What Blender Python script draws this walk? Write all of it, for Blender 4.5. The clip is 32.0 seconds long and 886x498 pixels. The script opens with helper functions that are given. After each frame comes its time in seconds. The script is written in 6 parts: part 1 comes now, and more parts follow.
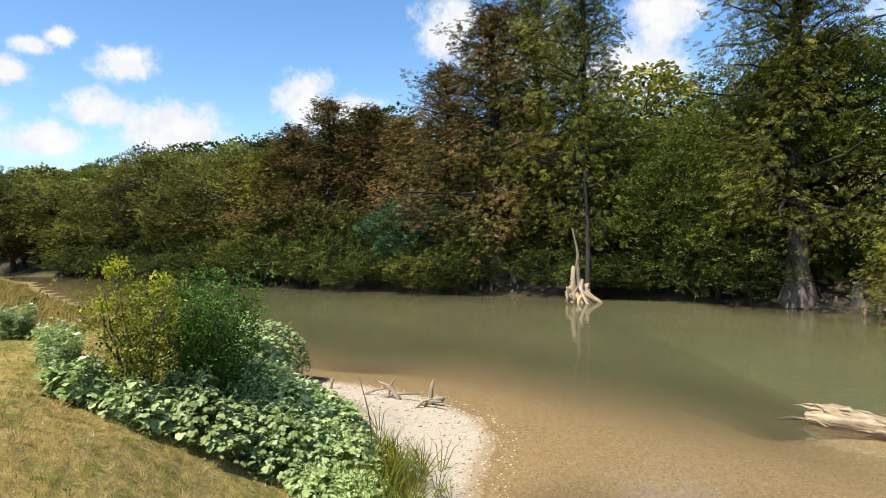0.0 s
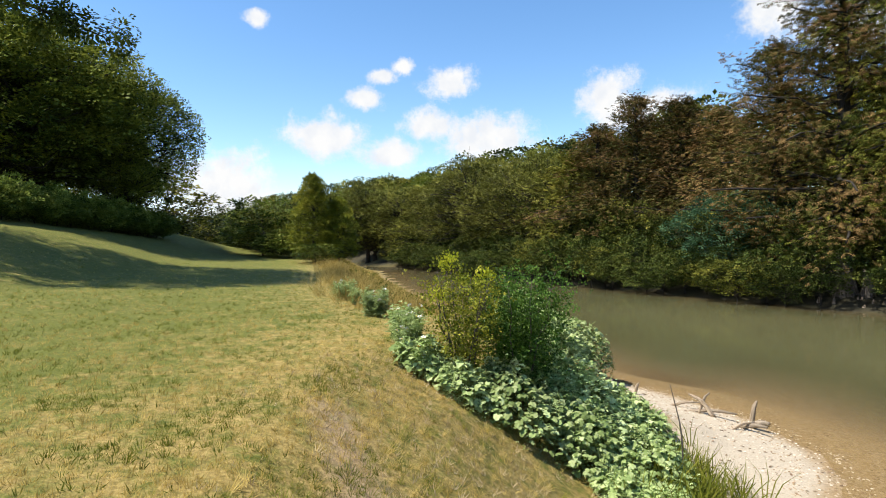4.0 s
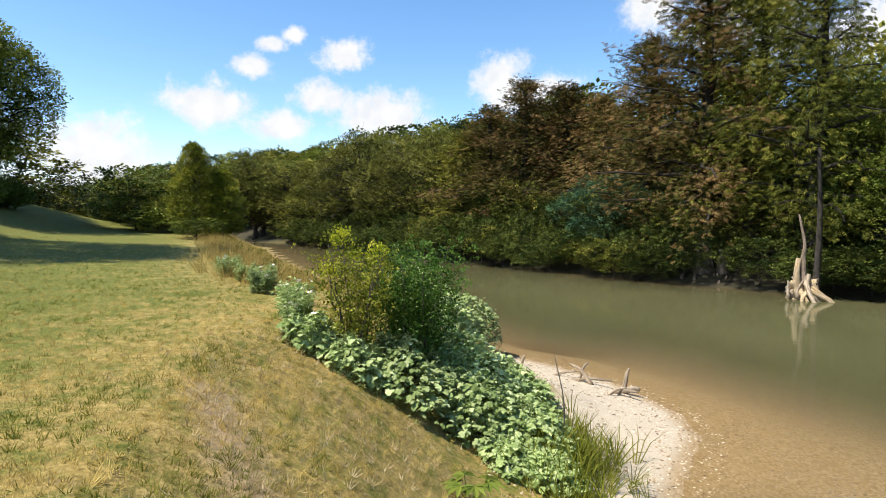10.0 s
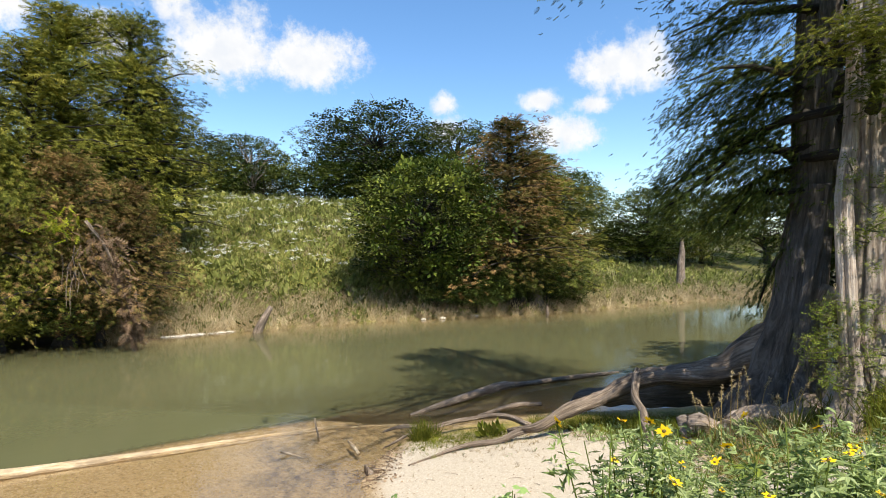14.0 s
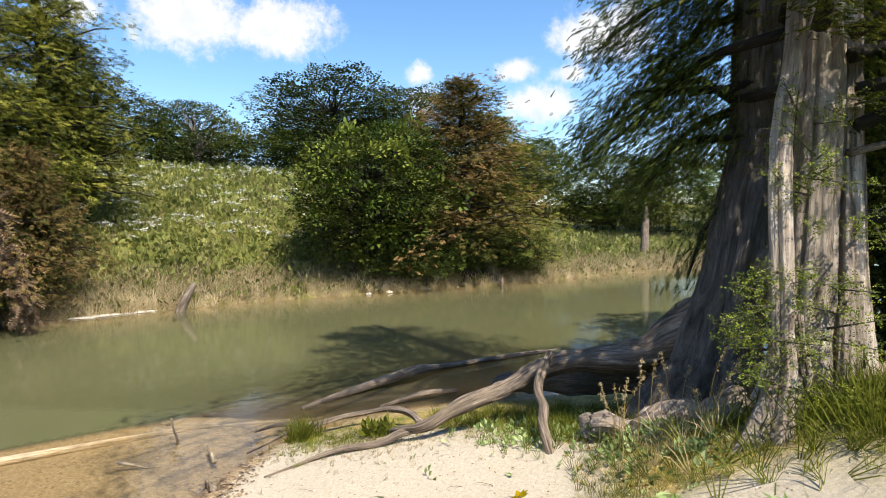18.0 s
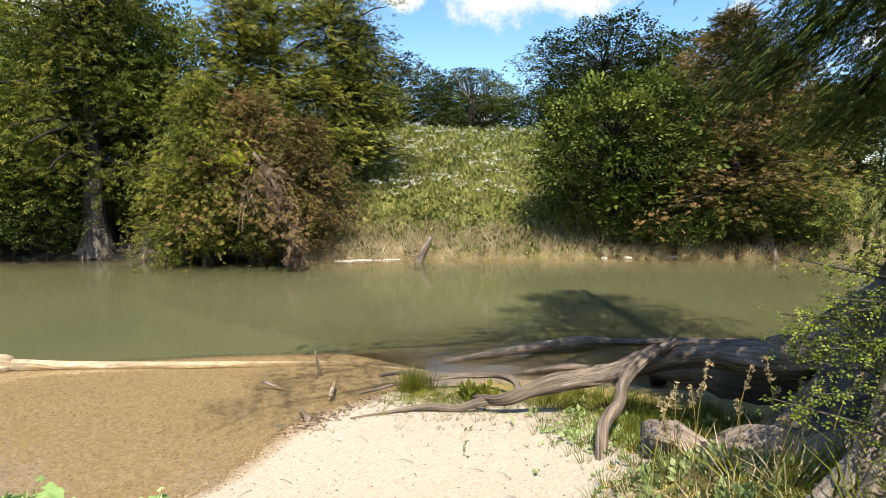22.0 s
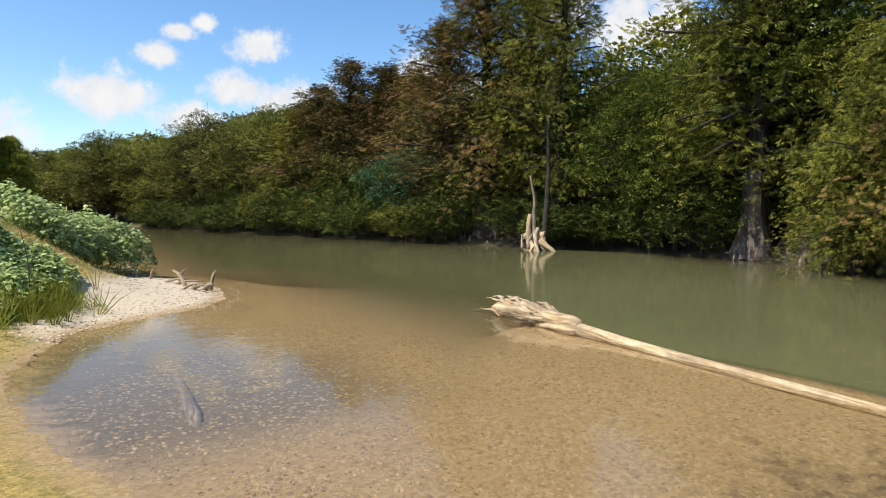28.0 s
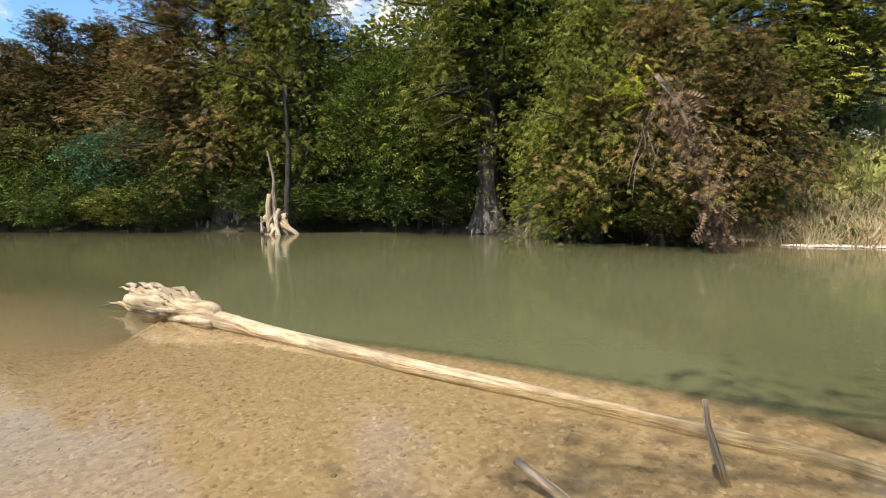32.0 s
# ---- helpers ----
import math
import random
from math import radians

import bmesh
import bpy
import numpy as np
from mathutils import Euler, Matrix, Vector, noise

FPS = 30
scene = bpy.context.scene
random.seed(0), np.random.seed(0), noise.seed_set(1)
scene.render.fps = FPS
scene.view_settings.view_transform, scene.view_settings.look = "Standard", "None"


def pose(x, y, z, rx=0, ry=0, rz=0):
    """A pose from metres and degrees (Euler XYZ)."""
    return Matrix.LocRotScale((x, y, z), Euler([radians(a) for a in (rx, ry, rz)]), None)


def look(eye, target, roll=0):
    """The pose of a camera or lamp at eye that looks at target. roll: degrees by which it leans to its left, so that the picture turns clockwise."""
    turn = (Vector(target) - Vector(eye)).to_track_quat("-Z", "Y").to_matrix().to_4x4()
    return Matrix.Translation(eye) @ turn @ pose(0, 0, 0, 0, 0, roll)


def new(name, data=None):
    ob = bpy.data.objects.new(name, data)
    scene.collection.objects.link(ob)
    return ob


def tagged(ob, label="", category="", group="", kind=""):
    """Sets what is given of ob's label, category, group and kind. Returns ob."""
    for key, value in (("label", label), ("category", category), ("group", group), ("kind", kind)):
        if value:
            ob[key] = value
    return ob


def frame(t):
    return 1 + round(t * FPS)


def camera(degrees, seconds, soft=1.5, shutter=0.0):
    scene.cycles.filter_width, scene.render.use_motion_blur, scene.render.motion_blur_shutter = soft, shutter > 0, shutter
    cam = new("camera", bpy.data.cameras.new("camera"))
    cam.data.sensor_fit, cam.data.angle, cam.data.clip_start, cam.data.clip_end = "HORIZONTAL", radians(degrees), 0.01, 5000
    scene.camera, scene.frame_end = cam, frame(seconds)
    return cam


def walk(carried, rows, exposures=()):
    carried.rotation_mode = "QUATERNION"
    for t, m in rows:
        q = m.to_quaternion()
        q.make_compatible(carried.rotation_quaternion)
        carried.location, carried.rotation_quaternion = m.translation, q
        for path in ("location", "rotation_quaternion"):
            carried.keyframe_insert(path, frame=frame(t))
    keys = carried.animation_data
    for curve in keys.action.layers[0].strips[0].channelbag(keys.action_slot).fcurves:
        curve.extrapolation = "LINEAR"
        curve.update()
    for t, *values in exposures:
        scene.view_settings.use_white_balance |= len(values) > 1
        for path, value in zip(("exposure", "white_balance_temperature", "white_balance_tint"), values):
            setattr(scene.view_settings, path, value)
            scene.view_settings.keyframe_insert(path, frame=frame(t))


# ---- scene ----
cam = camera(75.25, 32.0, 1.0)
# seconds, eye, target, roll
PATH = [
    (0, (-1.442, 3.181, 3.806), (-1.354, 5.178, 3.749), -1.3),
    (0.5, (-1.431, 3.141, 3.815), (-1.498, 5.139, 3.76), -1.9),
    (1, (-1.464, 3.164, 3.771), (-1.667, 5.152, 3.682), -1.6),
    (1.5, (-1.5, 3.188, 3.785), (-1.798, 5.163, 3.7), -1.7),
    (2, (-1.531, 3.184, 3.773), (-1.938, 5.14, 3.682), -1.3),
    (2.5, (-1.537, 3.187, 3.793), (-2.082, 5.11, 3.714), -1.4),
    (3, (-1.541, 3.164, 3.793), (-2.246, 5.035, 3.747), -1.1),
    (3.5, (-1.56, 3.15, 3.8), (-2.358, 4.983, 3.767), -0.6),
    (4, (-1.568, 3.108, 3.811), (-2.469, 4.893, 3.771), -0.6),
    (4.5, (-1.591, 3.071, 3.837), (-2.534, 4.834, 3.84), -0.2),
    (6.5, (-1.667, 3.175, 3.8), (-2.733, 4.867, 3.76), -0.3),
    (7, (-1.663, 3.183, 3.792), (-2.673, 4.907, 3.718), 0.5),
    (7.5, (-1.658, 3.171, 3.789), (-2.634, 4.916, 3.741), 0.5),
    (8, (-1.656, 3.177, 3.788), (-2.6, 4.939, 3.728), 0.9),
    (8.5, (-1.659, 3.183, 3.788), (-2.559, 4.969, 3.738), 1.2),
    (9, (-1.649, 3.195, 3.781), (-2.475, 5.015, 3.718), 0.9),
    (9.5, (-1.638, 3.213, 3.772), (-2.357, 5.078, 3.693), 0.5),
    (10, (-1.617, 3.222, 3.76), (-2.173, 5.14, 3.642), 0.4),
    (10.5, (-1.582, 3.22, 3.749), (-1.936, 5.183, 3.607), 0.1),
    (11, (-1.381, 3.349, 3.807), (-1.291, 5.339, 3.624), 0.5),
    (11.5, (-1.169, 3.443, 3.929), (-0.409, 5.285, 3.758), 1.9),
    (12, (-1.113, 3.566, 3.886), (-0.011, 5.232, 3.782), 0.4),
    (12.5, (-0.924, 3.515, 3.834), (0.508, 4.907, 3.732), 0.0),
    (13, (-0.728, 3.308, 3.792), (0.973, 4.359, 3.836), -4.2),
    (13.5, (-0.362, 3.222, 3.718), (1.543, 3.831, 3.75), -1.3),
    (14, (-0.038, 3.049, 3.696), (1.935, 3.38, 3.702), 0.2),
    (14.5, (0.219, 2.881, 3.696), (2.207, 3.105, 3.725), 2.3),
    (15, (0.429, 2.757, 3.682), (2.423, 2.895, 3.637), 2.0),
    (15.5, (0.633, 2.641, 3.698), (2.63, 2.701, 3.598), -0.6),
    (17.5, (1.755, 2.01, 3.56), (3.753, 2.085, 3.508), -2.1),
    (18, (2.029, 1.748, 3.569), (4.011, 2.003, 3.477), -0.5),
    (18.5, (2.328, 1.406, 3.543), (4.303, 1.711, 3.471), -0.5),
    (19, (2.614, 1.064, 3.53), (4.583, 1.409, 3.456), -0.5),
    (19.5, (2.885, 0.703, 3.523), (4.845, 1.097, 3.454), -0.2),
    (20, (3.158, 0.323, 3.543), (5.09, 0.836, 3.47), 0.2),
    (20.5, (3.306, -0.011, 3.545), (5.194, 0.643, 3.457), 0.8),
    (21, (3.495, -0.23, 3.52), (5.324, 0.571, 3.406), 0.6),
    (21.5, (3.621, -0.429, 3.474), (5.355, 0.557, 3.333), 0.0),
    (22, (3.767, -0.54, 3.401), (5.375, 0.63, 3.184), 0.0),
    (22.5, (3.936, -0.655, 3.248), (5.354, 0.733, 3.001), -0.9),
    (23, (4.237, -0.57, 3.095), (5.427, 1.016, 2.831), -1.6),
    (23.5, (4.588, -0.357, 2.868), (5.559, 1.368, 2.585), -2.2),
    (24, (5.001, -0.058, 2.66), (5.744, 1.778, 2.378), -2.6),
    (24.5, (5.379, 0.188, 2.581), (5.983, 2.076, 2.314), -2.6),
    (25, (5.637, 0.502, 2.462), (6.065, 2.439, 2.209), -2.1),
    (25.5, (5.86, 0.778, 2.394), (6.08, 2.752, 2.16), -1.7),
    (26, (6.03, 1.151, 2.296), (6.131, 3.135, 2.064), -1.3),
    (26.5, (6.185, 1.531, 2.191), (6.221, 3.518, 1.968), -1.1),
    (28.5, (6.852, 2.868, 1.924), (6.517, 4.837, 1.814), 0.4),
    (29, (7.141, 3.137, 1.822), (6.814, 5.107, 1.715), 0.6),
    (29.5, (7.373, 3.387, 1.777), (7.065, 5.36, 1.661), 0.5),
    (30, (7.643, 3.656, 1.72), (7.451, 5.644, 1.607), -0.1),
    (30.5, (7.895, 3.935, 1.679), (7.851, 5.931, 1.551), -0.7),
    (31, (8.183, 4.286, 1.571), (8.302, 6.277, 1.423), -1.0),
    (31.5, (8.445, 4.506, 1.542), (8.697, 6.483, 1.372), -0.8),
    (32, (8.64, 4.737, 1.504), (9.08, 6.68, 1.332), -1.0),
]
walk(cam, [(t, look(eye, target, roll)) for t, eye, target, roll in PATH],
     [(0, .72), (12, .76), (17, .8), (20, .94), (22, .92), (24, .68), (28, .62), (30.5, .64), (32, .86)])

# ---------------------------------------------------------------- light
SUN_AZ, SUN_EL = 229.0, 58.0   # clockwise from +y, degrees
world = bpy.data.worlds.new("sky")
scene.world = world
world.use_nodes = True
WN, WL = world.node_tree.nodes, world.node_tree.links
WN.clear()
SKY_STRENGTH = 0.105
# cloud: azimuth from +y, elevation, half width, half height (degrees)
CLOUDS = [
    (-48.5, 4.6, 6.0, 4.2), (-38.0, 9.8, 4.2, 2.3), (-32.0, 8.4, 4.0, 1.6), (-28.0, 10.9, 3.0, 2.0), (-22.5, 9.4, 5.5, 2.8),
    (-26.0, 14.9, 2.8, 1.9), (-34.2, 13.4, 1.9, 1.2), (-32.5, 15.5, 1.5, .8), (-30.5, 16.4, 1.2, .9), (-44.5, 20.0, 1.2, .8),
    (-10.5, 12.4, 3.2, 3.6), (-6.5, 11.4, 5.0, 2.6), (3.8, 19.2, 3.6, 3.2), (10.5, 16.4, 5.0, 4.0), (20.5, 14.2, 5.5, 3.2), (24.0, 19.0, 3.5, 3.0),
    (41.0, 19.5, 4.5, 3.5), (55.0, 23.0, 3.4, 4.2), (59.5, 18.3, 6.0, 3.6), (67.5, 17.8, 5.2, 2.6), (50.0, 18.0, 2.6, 1.8),
    (80.3, 14.2, 1.5, 1.3), (80.9, 11.8, 2.2, 1.8), (90.0, 14.5, 2.2, 1.2), (92.5, 11.2, 3.4, 2.4), (98.0, 17.2, 4.8, 3.4), (95.2, 13.9, 2.6, 1.0),
    (-64.0, 30.0, 9.0, 4.0), (15.0, 45.0, 10.0, 5.0), (-30.0, 40.0, 6.0, 3.0), (70.0, 42.0, 9.0, 4.0), (130.0, 25.0, 10.0, 5.0),
    (175.0, 20.0, 9.0, 5.0), (-110.0, 22.0, 9.0, 4.0), (-80.0, 8.0, 8.0, 4.0), (-55.0, 33.0, 5.0, 3.0),
]


def wnode(kind, **kw):
    n = WN.new(kind)
    for k, v in kw.items():
        setattr(n, k, v)
    return n


def build_sky():
    sky = wnode("ShaderNodeTexSky", sky_type="NISHITA", sun_disc=False, sun_elevation=radians(SUN_EL), sun_rotation=radians(SUN_AZ),
                air_density=1.0, dust_density=0.3, ozone_density=1.6, altitude=200)
    tc = wnode("ShaderNodeTexCoord")
    warp = wnode("ShaderNodeTexNoise")
    warp.inputs["Scale"].default_value, warp.inputs["Detail"].default_value = 19.0, 10.0
    warp.inputs["Roughness"].default_value = 0.7
    WL.new(tc.outputs["Generated"], warp.inputs["Vector"])
    best = None
    for az, el, hw, hh in CLOUDS:
        a, e = radians(az), radians(el)
        c = Vector((math.sin(a) * math.cos(e), math.cos(a) * math.cos(e), math.sin(e)))
        sub = wnode("ShaderNodeVectorMath", operation="SUBTRACT")
        sub.inputs[1].default_value = c
        WL.new(tc.outputs["Generated"], sub.inputs[0])
        mul = wnode("ShaderNodeVectorMath", operation="MULTIPLY")
        mul.inputs[1].default_value = (1 / math.sin(radians(hw * .86)), 1 / math.sin(radians(hw * .86)), 1 / math.sin(radians(hh * .86)))
        WL.new(sub.outputs[0], mul.inputs[0])
        ln = wnode("ShaderNodeVectorMath", operation="LENGTH")
        WL.new(mul.outputs[0], ln.inputs[0])
        if best is None:
            best = ln.outputs["Value"]
        else:
            sm = wnode("ShaderNodeMath", operation="SMOOTH_MIN")
            sm.inputs[2].default_value = 0.3
            WL.new(best, sm.inputs[0])
            WL.new(ln.outputs["Value"], sm.inputs[1])
            best = sm.outputs[0]
    # ragged edge: the distance grows and shrinks with the noise
    sc = wnode("ShaderNodeMath", operation="MULTIPLY_ADD")
    sc.inputs[1].default_value, sc.inputs[2].default_value = 2.8, -1.4
    WL.new(warp.outputs["Fac"], sc.inputs[0])
    add = wnode("ShaderNodeMath", operation="ADD")
    WL.new(best, add.inputs[0])
    WL.new(sc.outputs[0], add.inputs[1])
    mr = wnode("ShaderNodeMapRange", interpolation_type="SMOOTHSTEP")
    mr.inputs["From Min"].default_value, mr.inputs["From Max"].default_value = 1.3, 0.4
    WL.new(add.outputs[0], mr.inputs["Value"])
    hue = wnode("ShaderNodeHueSaturation")
    hue.inputs["Saturation"].default_value, hue.inputs["Value"].default_value = 1.2, 1.28
    WL.new(sky.outputs[0], hue.inputs["Color"])
    mix = wnode("ShaderNodeMix", data_type="RGBA")
    body = wnode("ShaderNodeTexNoise")
    body.inputs["Scale"].default_value, body.inputs["Detail"].default_value = 34.0, 6.0
    WL.new(tc.outputs["Generated"], body.inputs["Vector"])
    tint = wnode("ShaderNodeValToRGB")
    tint.color_ramp.elements[0].position, tint.color_ramp.elements[0].color = .34, (.88, .91, .96, 1)
    tint.color_ramp.elements[1].position, tint.color_ramp.elements[1].color = .6, (1, 1, 1, 1)
    WL.new(body.outputs["Fac"], tint.inputs["Fac"])
    glow = wnode("ShaderNodeVectorMath", operation="SCALE")
    glow.inputs["Scale"].default_value = 5.7
    WL.new(tint.outputs["Color"], glow.inputs[0])
    WL.new(glow.outputs[0], mix.inputs[7])
    WL.new(mr.outputs[0], mix.inputs[0])
    WL.new(hue.outputs[0], mix.inputs[6])
    bg = wnode("ShaderNodeBackground")
    bg.inputs["Strength"].default_value = SKY_STRENGTH
    WL.new(mix.outputs[2], bg.inputs["Color"])
    out = wnode("ShaderNodeOutputWorld")
    WL.new(bg.outputs[0], out.inputs["Surface"])


build_sky()
sun = new("sun", bpy.data.lights.new("sun", "SUN"))
sun.data.energy, sun.data.angle, sun.data.color = 5.0, radians(0.5), (1.0, 0.93, 0.81)
_a, _e = radians(SUN_AZ), radians(SUN_EL)
sun.matrix_world = look((math.sin(_a) * math.cos(_e) * 200, math.cos(_a) * math.cos(_e) * 200, math.sin(_e) * 200), (0, 0, 0))

# ---------------------------------------------------------------- materials


def material(name):
    m = bpy.data.materials.new(name)
    m.use_nodes = True
    nt = m.node_tree
    b = nt.nodes["Principled BSDF"]
    b.inputs["Specular IOR Level"].default_value = 0.3
    return m, nt, b


def ramp(nt, fac, stops):
    r = nt.nodes.new("ShaderNodeValToRGB")
    el = r.color_ramp.elements
    while len(el) < len(stops):
        el.new(0.5)
    for e, (p, c) in zip(el, stops):
        e.position, e.color = p, (*c, 1)
    nt.links.new(fac, r.inputs["Fac"])
    return r.outputs["Color"]


def noise_tex(nt, scale, detail=4.0, rough=0.6, vec=None, stretch=None, distortion=0.0):
    n = nt.nodes.new("ShaderNodeTexNoise")
    n.inputs["Scale"].default_value, n.inputs["Detail"].default_value = scale, detail
    n.inputs["Roughness"].default_value, n.inputs["Distortion"].default_value = rough, distortion
    if vec is None:
        vec = nt.nodes.new("ShaderNodeTexCoord").outputs["Object"]
    if stretch:
        mp = nt.nodes.new("ShaderNodeMapping")
        mp.inputs["Scale"].default_value = stretch
        nt.links.new(vec, mp.inputs["Vector"])
        vec = mp.outputs[0]
    nt.links.new(vec, n.inputs["Vector"])
    return n.outputs["Fac"]


def mixc(nt, fac, a, b, mode="MIX"):
    m = nt.nodes.new("ShaderNodeMix")
    m.data_type, m.blend_type = "RGBA", mode
    for k, v in ((0, fac), (6, a), (7, b)):
        if isinstance(v, (int, float)):
            m.inputs[k].default_value = v
        elif isinstance(v, tuple):
            m.inputs[k].default_value = (*v, 1)
        else:
            nt.links.new(v, m.inputs[k])
    return m.outputs[2]


def bump(nt, b, height, strength, dist):
    n = nt.nodes.new("ShaderNodeBump")
    n.inputs["Strength"].default_value, n.inputs["Distance"].default_value = strength, dist
    nt.links.new(height, n.inputs["Height"])
    nt.links.new(n.outputs[0], b.inputs["Normal"])


def attr(nt, name):
    a = nt.nodes.new("ShaderNodeAttribute")
    a.attribute_name = name
    return a.outputs


def leaf_mat(name, stops, translucent=0.3, rough=0.5, big=None, single=False):
    """Foliage: each leaf, each clump and each tree differ in colour."""
    m, nt, b = material(name)
    geo = nt.nodes.new("ShaderNodeNewGeometry")
    pick = nt.nodes.new("ShaderNodeObjectInfo").outputs["Random"] if single else geo.outputs["Random Per Island"]
    if not single:   # leaves of one bough are alike
        mx0 = nt.nodes.new("ShaderNodeMix")
        mx0.inputs[0].default_value = 0.62
        nt.links.new(pick, mx0.inputs[2])
        nt.links.new(attr(nt, "tone")["Fac"], mx0.inputs[3])
        pick = mx0.outputs[0]
    col = ramp(nt, pick, stops)
    tc = nt.nodes.new("ShaderNodeTexCoord")
    patch = noise_tex(nt, 0.9, 2.0, 0.5, tc.outputs["Object"])
    if big:
        f = nt.nodes.new("ShaderNodeMapRange")
        f.inputs["From Min"].default_value, f.inputs["From Max"].default_value = 0.42, 0.62
        nt.links.new(patch, f.inputs["Value"])
        col = mixc(nt, f.outputs[0], col, big)
    info = nt.nodes.new("ShaderNodeObjectInfo")
    hs = nt.nodes.new("ShaderNodeHueSaturation")
    mr = nt.nodes.new("ShaderNodeMapRange")
    mr.inputs["To Min"].default_value, mr.inputs["To Max"].default_value = 0.75, 1.32
    nt.links.new(info.outputs["Random"], mr.inputs["Value"])
    nt.links.new(mr.outputs[0], hs.inputs["Value"])
    nt.links.new(col, hs.inputs["Color"])
    nt.links.new(hs.outputs[0], b.inputs["Base Color"])
    b.inputs["Roughness"].default_value = rough
    b.inputs["Specular IOR Level"].default_value = 0.06
    tr = nt.nodes.new("ShaderNodeBsdfTranslucent")
    nt.links.new(hs.outputs[0], tr.inputs["Color"])
    mx = nt.nodes.new("ShaderNodeMixShader")
    mx.inputs[0].default_value = translucent
    out = nt.nodes["Material Output"]
    nt.links.new(b.outputs[0], mx.inputs[1])
    nt.links.new(tr.outputs[0], mx.inputs[2])
    nt.links.new(mx.outputs[0], out.inputs["Surface"])
    return m


def bark_mat(name, c1, c2, c3, scale=9.0, stretch=(1, 1, 0.12), strength=0.8, grain=True):
    """Bark or bare wood; with grain, the fibres run along the piece."""
    m, nt, b = material(name)
    vec = attr(nt, "grain")["Vector"] if grain else None
    f = noise_tex(nt, scale, 8, 0.72, vec, None if grain else stretch, 0.6)
    fine = noise_tex(nt, scale * 4, 4, 0.7, vec, None if grain else stretch)
    g = noise_tex(nt, 1.7, 4, 0.65)
    col = ramp(nt, f, [(0.34, c1), (0.48, c2), (0.64, c3)])
    col = mixc(nt, fine, col, tuple(v * 1.25 for v in c2), "SOFT_LIGHT")
    cut = ramp(nt, g, [(0.42, (0, 0, 0)), (0.62, (1, 1, 1))])
    col = mixc(nt, cut, col, mixc(nt, 0.75, col, tuple(v * 0.55 for v in c2)))
    nt.links.new(col, b.inputs["Base Color"])
    b.inputs["Roughness"].default_value = 0.9
    bump(nt, b, f, strength, 0.05)
    return m


